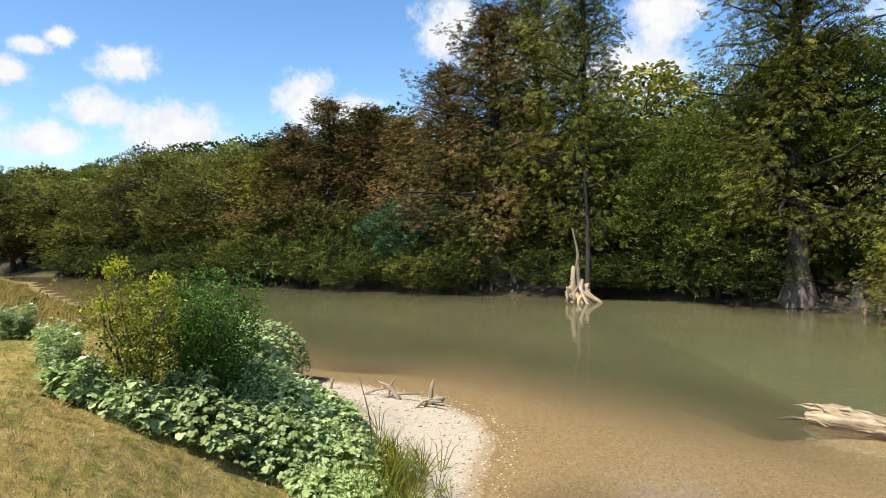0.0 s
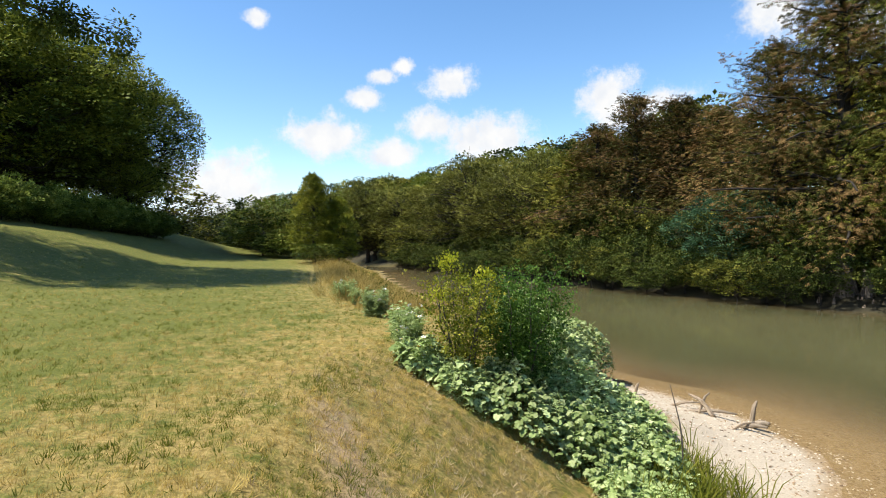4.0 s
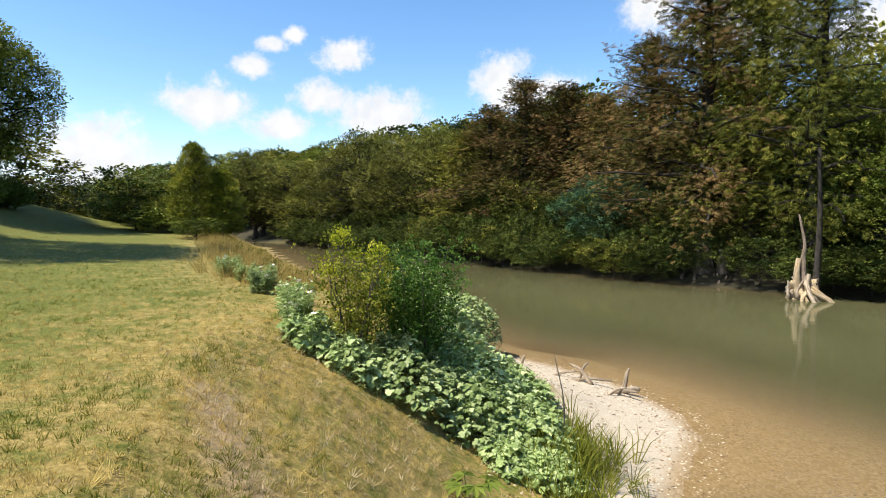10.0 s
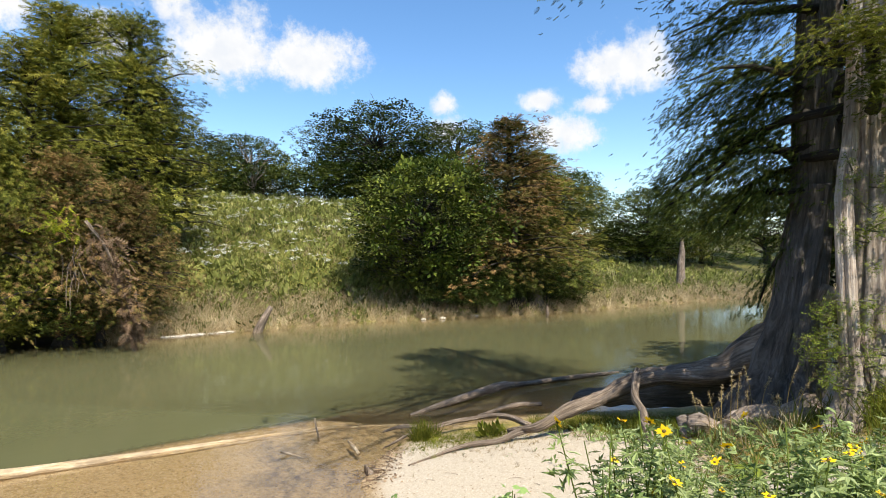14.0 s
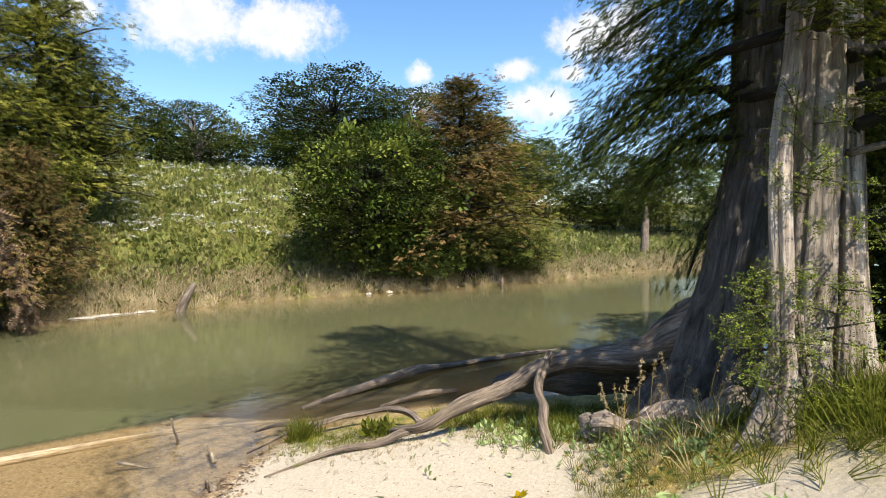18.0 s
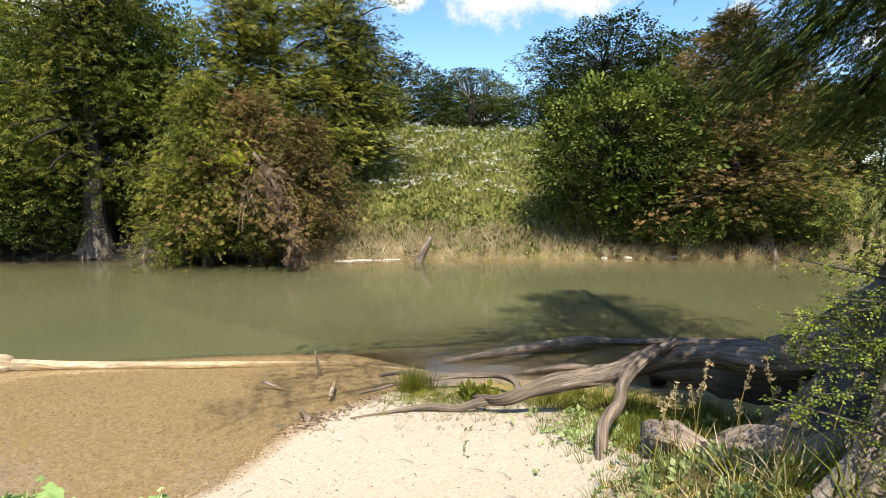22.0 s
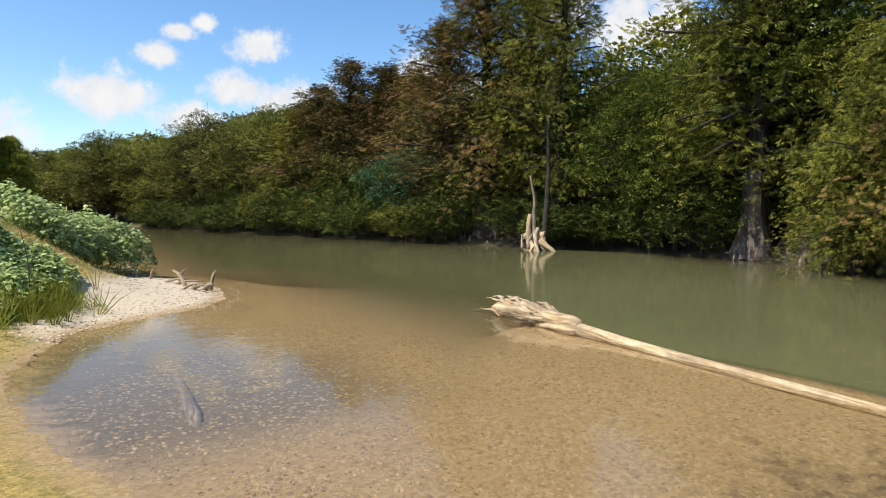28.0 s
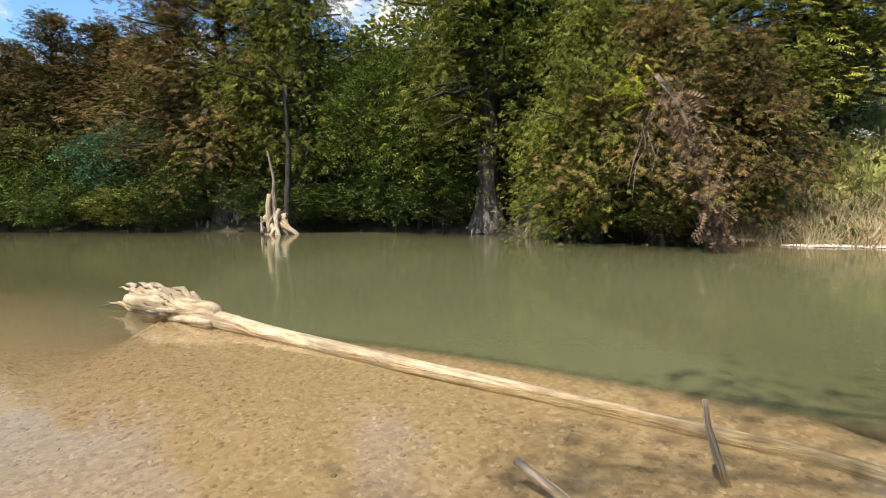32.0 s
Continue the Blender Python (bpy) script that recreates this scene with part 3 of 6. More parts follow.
def plan(x, y):
    """Height of the ground, distance to the near and the far shore (positive on land), depth."""
    x, y = np.asarray(x, float), np.asarray(y, float)
    dn, df = line_dist(x, y, NEAR), line_dist(x, y, FAR)
    past_near, past_far = side(x, y, NEAR), side(x, y, FAR)
    bank = np.interp(dn, [0, .6, 1.6, 2.6, 4.2, 5.6, 8, 10, 14, 19, 24, 35, 120, 600], [0, .08, .22, .55, 1.65, 2.22, 2.36, 2.4, 2.7, 4.3, 5.4, 7, 12, 20])
    beach = np.interp(dn, [0, .4, 1.2, 2.6, 4.3, 5.5, 6.6, 8, 12, 30, 120, 600], [0, .04, .16, .42, .78, 1.3, 1.85, 2.12, 2.25, 3, 7, 15])
    b = smooth(2.6, 5.2, x) * smooth(-40, -10, -np.abs(x - 10) - 0 * y)
    land = bank * (1 - b) + beach * b
    far = np.interp(df, [0, .5, 2, 5, 10, 22, 32, 60, 110, 170, 300, 700], [0, .10, .5, 1.6, 3.6, 7.8, 9.0, 11, 17, 21, 24, 20])
    far = far * (1 - .32 * smooth(20, 45, df) * smooth(-6, 8, x))
    far = far * np.where(x > 30, 1 - .55 * smooth(30, 60, x) * smooth(0, 12, -(y - 8)), 1)
    s = (x - 6.4) * .75 + (y - 13.2) * .66
    s = s - .42 * smooth(7.5, 10.5, x)
    shelf = np.minimum(.02 + dn * .05, .17)
    shelf = shelf + .05 * smooth(3.2, 1.4, np.hypot(x - 1.6, y - 9.6))
    logside = smooth(5.6, 6.8, x)
    drop = np.where(s > .4, .02 + 1.3 * smooth(.4, .8, s) + .1 * np.clip(s - .9, 0, 9), .02 + .07 * smooth(-.05, .5, -s) + .05 * smooth(1.2, 2.8, -s))
    slope = shelf + .9 * smooth(-3.0, 3.5, s) + np.clip(s - 2, 0, 6) * .15
    deep = slope * (1 - logside) + drop * logside
    left = smooth(.5, -4, x)
    deep = deep * (1 - left) + (np.minimum(dn * .10, .3) + np.clip(dn - 1.5, 0, 8) * .22) * left
    right = smooth(11.8, 13.4, x)
    deep = deep * (1 - right) + np.minimum(dn * .28, 2) * right
    depth = np.minimum(np.minimum(deep, 2.2), .05 + df * .35)
    h = np.where(past_far, far, np.where(past_near, -depth, land))
    rough = .05 * waves(x, y, 1.1, 3) * smooth(0, 3, np.where(past_near & ~past_far, 0, np.minimum(dn, df))) + .25 * waves(x, y, .16, 5) * smooth(10, 40, np.minimum(dn, df))
    return h + rough, np.where(past_near, -dn, dn), np.where(past_far, df, -df), depth


def height(x, y):
    return float(plan(np.array([x]), np.array([y]))[0][0])


def axis_points(lo, hi, step, edge_lo, edge_hi, grow=1.09):
    mid = list(np.arange(lo, hi, step))
    up, d = [], step
    while (up[-1] if up else hi) < edge_hi:
        up.append((up[-1] if up else hi) + d)
        d *= grow
    dn, d = [], step
    while (dn[-1] if dn else lo) > edge_lo:
        dn.append((dn[-1] if dn else lo) - d)
        d *= grow
    return np.array(dn[::-1] + mid + up)


def grid_mesh(name, gx, gy, z, mat):
    X, Y = np.meshgrid(gx, gy, indexing="ij")
    nx, ny = X.shape
    i, j = np.meshgrid(np.arange(nx - 1), np.arange(ny - 1), indexing="ij")
    a = (i * ny + j).ravel()
    f = np.stack([a, a + ny, a + ny + 1, a + 1], 1)
    return mesh_np(name, np.stack([X.ravel(), Y.ravel(), np.broadcast_to(z, X.shape).ravel()], 1), f, mat, True)


def paint(me, name, rgb):
    at = me.color_attributes.new(name, "FLOAT_COLOR", "POINT")
    at.data.foreach_set("color", np.concatenate([rgb, np.ones((len(rgb), 1))], 1).astype(np.float32).ravel())


def build_ground():
    gx, gy = axis_points(-14, 16, .2, -900, 900), axis_points(-4, 20, .2, -700, 1000)
    X, Y = np.meshgrid(gx, gy, indexing="ij")
    h, dn, df, depth = plan(X.ravel(), Y.ravel())
    x, y = X.ravel(), Y.ravel()
    me = grid_mesh("ground", gx, gy, h.reshape(X.shape), GROUND)
    wob = .35 * waves(x, y, 1.7, 8)
    beach = smooth(4.4, 5.4, x + wob + .22 * (y - 2)) * smooth(11.2, 10.2, x + wob - .1 * y) * smooth(7.2, 6.0, dn + wob) * (dn > -.3) * np.maximum(smooth(.5, 1.1, y + .4 * wob), smooth(7.6, 7.0, x))
    spit = smooth(3.0, 2.1, dn + wob) * smooth(-7.5, -5.5, x) * smooth(2.5, 1.0, x) * (dn > -.3) * smooth(10.6, 11.2, y + .5 * (x + 2))
    px, py = (x + 5.25) * .73 - (y - 7.75) * .68, (x + 5.25) * .68 + (y - 7.75) * .73
    strip = smooth(.26, .08, np.abs(py + .25 * wob)) * smooth(-.2, .3, px) * smooth(2.6, 1.9, px) * .75
    bed = ((dn < 0) & (df < 0)) * 1.0
    bed = np.maximum(bed, smooth(.45, .1, dn) * (df < 0) * (dn > 0))
    dry = smooth(9.5, 5.5, dn + 1.5 * wob) * (dn > 0) * (df < 0)
    dry = np.maximum(dry, .25 * (df > 0))
    paint(me, "zone", np.stack([np.maximum(beach, spit), bed, dry], 1))
    # far bank strip darkened to stand for shade under the overhanging trees
    soil_shade = np.maximum(smooth(-1.5, -.5, df) * smooth(14, 8, df) * (1 - smooth(19.5, 21, x) * smooth(50, 46, x)), 0)
    soil_shade = np.maximum(soil_shade, smooth(22, 30, df) * .6)
    soil_shade = np.maximum(soil_shade, .62 * smooth(3.3, 1.6, np.hypot((x - 1.7) * .72, y - 8.8) + 1.6 * wob) * (dn < -.15))   # dark weedy bed
    paint(me, "soil_shade", np.stack([soil_shade] * 3, 1))
    paint(me, "bare", np.stack([strip] * 3, 1))
    tagged(new("ground", me), "grassy river bank with sand beach and gravel river bed", "ground", kind="structure")


def build_water():
    gx, gy = axis_points(-6, 14, .16, -320, 320), axis_points(1, 18, .16, -320, 320)
    X, Y = np.meshgrid(gx, gy, indexing="ij")
    x, y = X.ravel(), Y.ravel()
    h, dn, df, depth = plan(x, y)
    me = grid_mesh("water", gx, gy, 0.0, WATER)
    d = np.maximum(-h, 0)
    murk = np.where(h > 0, 0, 1 - np.exp(-1.3 * d))
    line = (x - 6.4) * .75 + (y - 13.2) * .66 - .42 * smooth(7.5, 10.5, x)
    murk = np.maximum(murk, smooth(.02, .32, line) * smooth(6.0, 6.8, x) * smooth(13.4, 11.8, x) * (h < 0))
    paint(me, "murk", np.stack([murk] * 3, 1))
    keep = ((dn < 1.5) & (df < 1.5))
    bm = bmesh.new()
    bm.from_mesh(me)
    bm.verts.ensure_lookup_table()
    bmesh.ops.delete(bm, geom=[v for v, k in zip(bm.verts, keep) if not k], context="VERTS")
    bm.to_mesh(me)
    bm.free()
    tagged(new("water", me), "calm murky green river water", "water", kind="structure")


build_ground()
build_water()

# ---------------------------------------------------------------- trees


def crown_points(style, rng, H, W, n_limbs, trunk_top, base=.07):
    """Limb lines of a crown."""
    limbs = []
    for k in range(n_limbs):
        az = k * 2.399 + rng.uniform(-.4, .4)
        if style == "cypress":
            u = (k + .5) / n_limbs
            u = base + (1 - base) * u + rng.uniform(-.03, .03)
            u = min(u, .985)
            prof = (1 - u) ** .6 * (.6 + .4 * min(1, u / .3)) + .05
            L = W / 2 * prof * rng.choice([.55, .8, 1.0, 1.0, 1.25]) * rng.uniform(.8, 1.15)
            z0 = H * u * .97
            rise = rng.uniform(-.3, .3) * L + .35 * L * (u - .5)
            end = np.array([math.cos(az) * L, math.sin(az) * L, z0 + rise])
            limbs.append((np.array([0, 0, z0 * .96]), end, L))
        elif style == "cone":
            u = .1 + .9 * (k + .5) / n_limbs
            L = W / 2 * (min(1, u / .3) * (1 - u) ** .75 + .04) * rng.uniform(.6, 1.1)
            limbs.append((np.array([0, 0, H * u * .8]), np.array([math.cos(az) * L, math.sin(az) * L, H * u * .96]), W / 2))
        else:
            u = (k + .5) / n_limbs
            el = math.asin(2 * u - 1) if style in ("round", "high") else math.asin(1.55 * u - .55)
            rad = rng.uniform(.72, 1.0)
            cz, ch = (H * .74, H * .25) if style == "high" else (H * .56, H * .43)
            end = np.array([math.cos(az) * math.cos(el) * W / 2 * rad, math.sin(az) * math.cos(el) * W / 2 * rad, cz + math.sin(el) * ch * rad])
            z0 = max(H * .12, min(trunk_top, end[2] - .25 * W * rng.uniform(.3, .8)))
            limbs.append((np.array([0, 0, z0]), end, W / 2))
    return limbs


def tree_meshes(style, leaf, H, W, n_limbs, per_limb, size, seed, bark=None, trunk_r=None, low=False, spray="leaves", base=.07):
    """Trunk, limbs and crown meshes of one tree that stands at the origin."""
    rng = np.random.RandomState(seed)
    bark = bark or BARK_DARK
    r0 = trunk_r or H * .022
    top = H * (.97 if style in ("cypress", "cone") else .62)
    lean = rng.normal(0, .02, 2)
    n = 12
    s = np.linspace(0, 1, n)
    pts = np.stack([lean[0] * H * s ** 1.5, lean[1] * H * s ** 1.5, top * s - .3], 1)
    flare = 1 + (1.5 if style == "cypress" else .6) * np.exp(-s * 14)
    trunk = Soup()
    trunk.add(*tube(pts, r0 * flare * (1 - .85 * s) + .02, 6 if low else 12, .04, rng, 8 if style == "cypress" else 0, .25))
    wood, crown = Soup(), Soup()
    for a, b, L in crown_points(style, rng, H, W, n_limbs, top, base):
        a = a + np.array([lean[0], lean[1], 0]) * a[2]
        line = bend(a, b, 5, .06 * L, .04 * L, rng)
        r = r0 * (.34 if style == "cypress" else .42) * (1 - .5 * a[2] / H)
        wood.add(*tube(line, np.linspace(r, r * .2, 5) + .006, 4 if low else 5))
        out = unit((b - a)[None])[0]
        if style == "cypress":
            lat = np.array([-out[1], out[0], 0])
            nc = 4
            for c in range(nc):
                m = per_limb // nc
                tc = (.35, .6, .82, 1.0)[c] + rng.uniform(-.1, .1)
                cr = (.06 * W + .13 * L) * rng.uniform(.7, 1.3)
                core = a + (b - a) * tc + lat * rng.normal(0, .2 * L * (1.25 - tc)) + np.array([0, 0, rng.normal(0, .05 * L + .05)])
                th, rr = rng.uniform(0, 6.283, m), np.sqrt(rng.uniform(.02, 1, m))
                q = np.stack([np.cos(th) * rr, np.sin(th) * rr, np.zeros(m)], 1)
                pos = core + q * cr
                tx = rng.normal(0, .38, 2)
                pos[:, 2] += rng.normal(0, .36, m) * cr - .38 * cr * rr ** 2 + .22 * cr + (q[:, 0] * tx[0] + q[:, 1] * tx[1]) * cr
                d = q + out * .6 + np.array([0, 0, -.25])
                scatter(crown, "fan", pos, d, UP * .7 + q * .8 + out * .35, size * rng.uniform(.6, 1.25, m), rng, .42, np.clip(rng.normal(.5, .27), 0, 1))
        else:
            m = per_limb
            cr = W * (.1 if style == "cone" else .155) * rng.uniform(.75, 1.3)
            q = unit(rng.normal(0, 1, (m, 3)))
            q[:, 2] = np.where(q[:, 2] < -.25, -q[:, 2], q[:, 2])
            pos = b + q * cr * np.array([1.1, 1.1, .75]) * rng.uniform(.55, 1.05, m)[:, None]
            d = q + np.array([0, 0, -.35]) + out * .3
            scatter(crown, spray, pos, d, q + UP * .8, size * rng.uniform(.6, 1.25, m), rng, .35, np.clip(rng.normal(.5, .25), 0, 1))
            for _ in range(2):
                w = b + rng.normal(0, cr * .6, 3)
                wood.add(*tube(bend(a + (b - a) * .6, w, 3), [r * .4, r * .25, .005], 4))
    return trunk.mesh("trunk", bark, True), wood.mesh("branchwork", bark, True), crown.mesh("crown", LEAF[leaf])


MODELS = {}


def model(key, *args, **kw):
    if key not in MODELS:
        MODELS[key] = tree_meshes(*args, **kw)
    return MODELS[key]


def plant_tree(name, key, x, y, s, label, category="tree", group="", rz=0.0, sz=None, dz=0.0):
    """A tree of one of the models; s and sz scale its width and height."""
    t = empty(name, x, y, height(x, y) + dz, label, category, group)
    t.matrix_basis = pose(x, y, height(x, y) + dz, 0, 0, rz) @ Matrix.Diagonal((s, s, sz or s, 1))
    for n, me in zip(("trunk", "branchwork", "crown"), MODELS[key]):
        ob = child(n, me, t)
        if n == "branchwork":
            tagged(ob, kind="stuff")
    return t


def build_models():
    # unit models: cypress 10 high and 5.5 wide, broad 10 high and 9 wide
    for k in range(2):
        model(f"cypress{k}", "cypress", "cypress", 10, 5.5, 74, 120, .21, 11 + k, base=.15)
        model(f"rust{k}", "cypress", "rust", 10, 5.5, 74, 120, .21, 21 + k, base=.15)
        model(f"yellow{k}", "cypress", "yellowgreen", 10, 5.5, 70, 112, .22, 31 + k, base=.15)
        model(f"broad{k}", "broad", "broad", 10, 9, 60, 90, .33, 41 + k)
        model(f"dark{k}", "round", "dark", 10, 9, 74, 80, .36, 51 + k)
        model(f"bush{k}", "round", "broad", 10, 13, 34, 40, .8, 55 + k, trunk_r=.12)
        model(f"darkbush{k}", "round", "dark", 10, 13, 34, 40, .8, 58 + k, trunk_r=.12)
        model(f"pecan{k}", "round", "pecan", 10, 9, 110, 170, .30, 151 + k)
        model(f"spread{k}", "cypress", ("rust", "cypress")[k], 10, 10, 96, 120, .32, 161 + k, trunk_r=.3, base=.22)
        model(f"dome{k}", "round", "olive", 10, 9.5, 84, 100, .3, 181 + k, trunk_r=.3)
    model("high0", "high", "pecan", 10, 6.4, 70, 90, .26, 153)
    model("young0", "cone", "sunlit", 10, 9.5, 84, 80, .42, 171, trunk_r=.12)
    model("hedge0", "round", "hedge", 10, 13, 40, 50, 1.15, 81, trunk_r=.12)
    model("hedge1", "round", "hedge", 10, 13, 40, 50, 1.15, 82, trunk_r=.12)
    model("blue0", "round", "blue", 10, 14, 60, 60, .55, 61, trunk_r=.12)
    model("olive0", "round", "cypress", 10, 13, 34, 40, .8, 66, trunk_r=.12)
    for k, leaf in enumerate(("dark", "broad", "yellowgreen", "cypress")):
        model(f"low{k}", "round" if k > 1 else "broad", leaf, 10, 9, 30, 28, .85, 71 + k, low=True)


build_models()
T = [  # model, x, y, width scale, height scale, turn
    ("dome0", -36.8, 71.0, .85, .85, 0), ("dome1", -50.2, 74.6, 1.0, 1.2, 40), ("dome1", -32.6, 66.0, .9, .95, 80), ("dome0", -27.6, 62.0, 1.05, 1.14, 130), ("dome1", -23.6, 58.6, .8, .92, 210),
    ("dome0", -19.4, 56.2, .9, 1.0, 300), ("dome1", -16.4, 54.2, .75, 1.02, 20), ("yellow0", -13.8, 51.8, 1.5, 1.02, 70), ("rust1", -11.6, 51.5, 1.8, 1.18, 20), ("rust0", -8.4, 50.4, 1.7, 1.34, 100),
    ("rust1", -5.0, 49.6, 1.8, 1.22, 170), ("dark0", -14, 60, 1.1, .95, 0), ("dark1", -5, 56, 1.1, 1.0, 50), ("rust0", -2.2, 47.6, 1.5, 1.1, 0),
    ("rust0", 3.8, 41.0, 2.2, 1.78, 210), ("cypress0", 6.4, 40.4, 1.9, 1.85, 300), ("cypress1", 8.4, 37.0, 1.7, 1.9, 20), ("rust1", 0.6, 43.0, 1.7, 1.45, 120),
    ("broad0", 14.9, 40.0, 1.0, .78, 0), ("broad1", 12.6, 36.5, .85, .78, 70), ("broad0", 17.6, 36.0, .9, 1.0, 140), ("broad1", 20, 33, 1.0, 1.15, 200),
    ("cypress0", 16.5, 29.6, 2.0, 1.85, 60), ("broad0", 19.4, 30.5, .9, 1.15, 20), ("broad1", 12.6, 33.2, .66, .80, 99), ("broad0", 13.6, 31.4, .5, .62, 10),
    ("yellow1", 24.4, 25.6, 1.9, 1.38, 10), ("cypress1", 27.9, 24.8, 1.7, 1.36, 130), ("yellow0", 21.5, 24.6, 1.7, 1.2, 240), ("cypress0", 30.5, 25.5, 1.5, 1.0, 50),
    ("spread0", 19.6, 21.2, .78, .74, 0), ("spread1", 18.0, 22.6, .62, .80, 140), ("spread0", 21.7, 20.2, .55, .62, 90), ("spread1", 17.2, 23.0, .45, .5, 30), ("spread0", 20.2, 20.2, .42, .42, 200),
    ("dark1", 56.5, 19.8, 1.5, 1.0, 0), ("dark0", 60.0, 12.0, 1.3, .9, 80), ("dark0", 53.6, 32.3, 1.1, .75, 180), ("dark1", 48, 38, 1.2, .8, 10), ("dark1", 66, 24, 1.3, 1.0, 40), ("broad0", 51, 12.5, .9, .5, 40),
    ("dark0", 33.0, 9.8, .95, .78, 60), ("rust1", 35.2, 4.6, 1.8, 1.16, 140), ("yellow1", 38.2, 3.2, 1.6, .96, 30),
    ("dark0", 62, -8, 1.1, .8, 0), ("broad0", 69, -15, 1.1, .8, 70), ("dark1", 75, -24, 1.3, .9, 140), ("broad1", 64, 0, 1.0, .8, 50), ("dark0", 84, -36, 1.4, 1.1, 10), ("dark1", 57, 2, 1.0, .7, 33),
]
NAMES = {"yellow": ("bald_cypress", "yellow-green feathery bald cypress on the far bank"), "rust": ("bald_cypress", "rust-tinged bald cypress turning brown on the bank"),
         "cypress": ("bald_cypress", "tall green bald cypress standing at the water"), "dome": ("bank_tree", "rounded olive green tree on the far bank"), "broad": ("bank_tree", "leafy green broadleaf tree on the far bank"),
         "spread": ("bald_cypress", "low spreading rust-brown cypress leaning over the water"),
         "dark": ("oak_tree", "dark green dense oak on the slope"), "low": ("bank_tree", "green tree of the wooded hillside"), "blue": ("bush", "blue-green spreading bush over the water")}


def far_trees():
    for key, x, y, w, hgt, rz in T:
        name, label = NAMES[key.rstrip("0123456789")]
        plant_tree(name, key, x, y, w, label, "tree", "trees on the far bank", rz, hgt)
    plant_tree("bush", "blue0", -1.4, 43.6, .56, NAMES["blue"][1], "bush", rz=0, sz=.52)
    for k in range(24):
        s = k / 14
        plant_tree("oak_tree", ("darkbush0", "darkbush1", "olive0", "bush1")[k % 4], 45.5 + 13 * s + 2 * math.sin(k * 2.2), 41 - 34 * s + 1.5 * math.cos(k * 3.1), .5 + .12 * math.sin(k * 1.7), "rounded dark green tree above the meadow", "tree", "trees above the meadow", 50 * k, .42 + .14 * math.cos(k * 2.9), -.3)
    plant_tree("bush", "bush0", 32.0, 9.6, .58, "rounded bright green bush on the bank", "bush", "", 0, .80)
    # undergrowth along the far water's edge
    rng = np.random.RandomState(12)
    along = 0.0
    for (ax, ay), (bx, by) in zip(FAR[3:-3], FAR[4:-2]):
        L = math.hypot(bx - ax, by - ay)
        while along < L:
            s = along / L
            x, y = ax + (bx - ax) * s, ay + (by - ay) * s
            along += rng.uniform(1.0, 1.6) * (1.35 if ax < -20 else 1)
            if 21.4 < x < 30.5 or 6.0 < x < 7.5 or x > 37.5:
                continue
            nx, ny = -(by - ay) / L, (bx - ax) / L
            open_base = 2.6 < x < 5.6 or 14.6 < x < 18.6
            o = (rng.uniform(3.0, 4.2) if open_base else rng.uniform(-.4, .9)) if x < 21 else rng.uniform(.4, 1.4)
            # mostly dark leaves: the canopy's shade is put into the undergrowth's colour
            key = rng.choice(["darkbush0", "darkbush1", "darkbush0", "darkbush1", "darkbush0", "olive0"])
            plant_tree("bush", key, x + nx * o, y + ny * o, rng.uniform(.2, .32), "leafy undergrowth bush at the water's edge", "bush", "undergrowth on the far bank", rng.uniform(0, 360), rng.uniform(.17, .34), (.1 if x < 21 else -.1))
            if rng.uniform() < .6:
                o += 3
                plant_tree("bush", key, x + nx * o, y + ny * o, rng.uniform(.3, .42), "leafy undergrowth bush below the trees", "bush", "undergrowth on the far bank", rng.uniform(0, 360), rng.uniform(.35, .6), -.2)
        along -= L


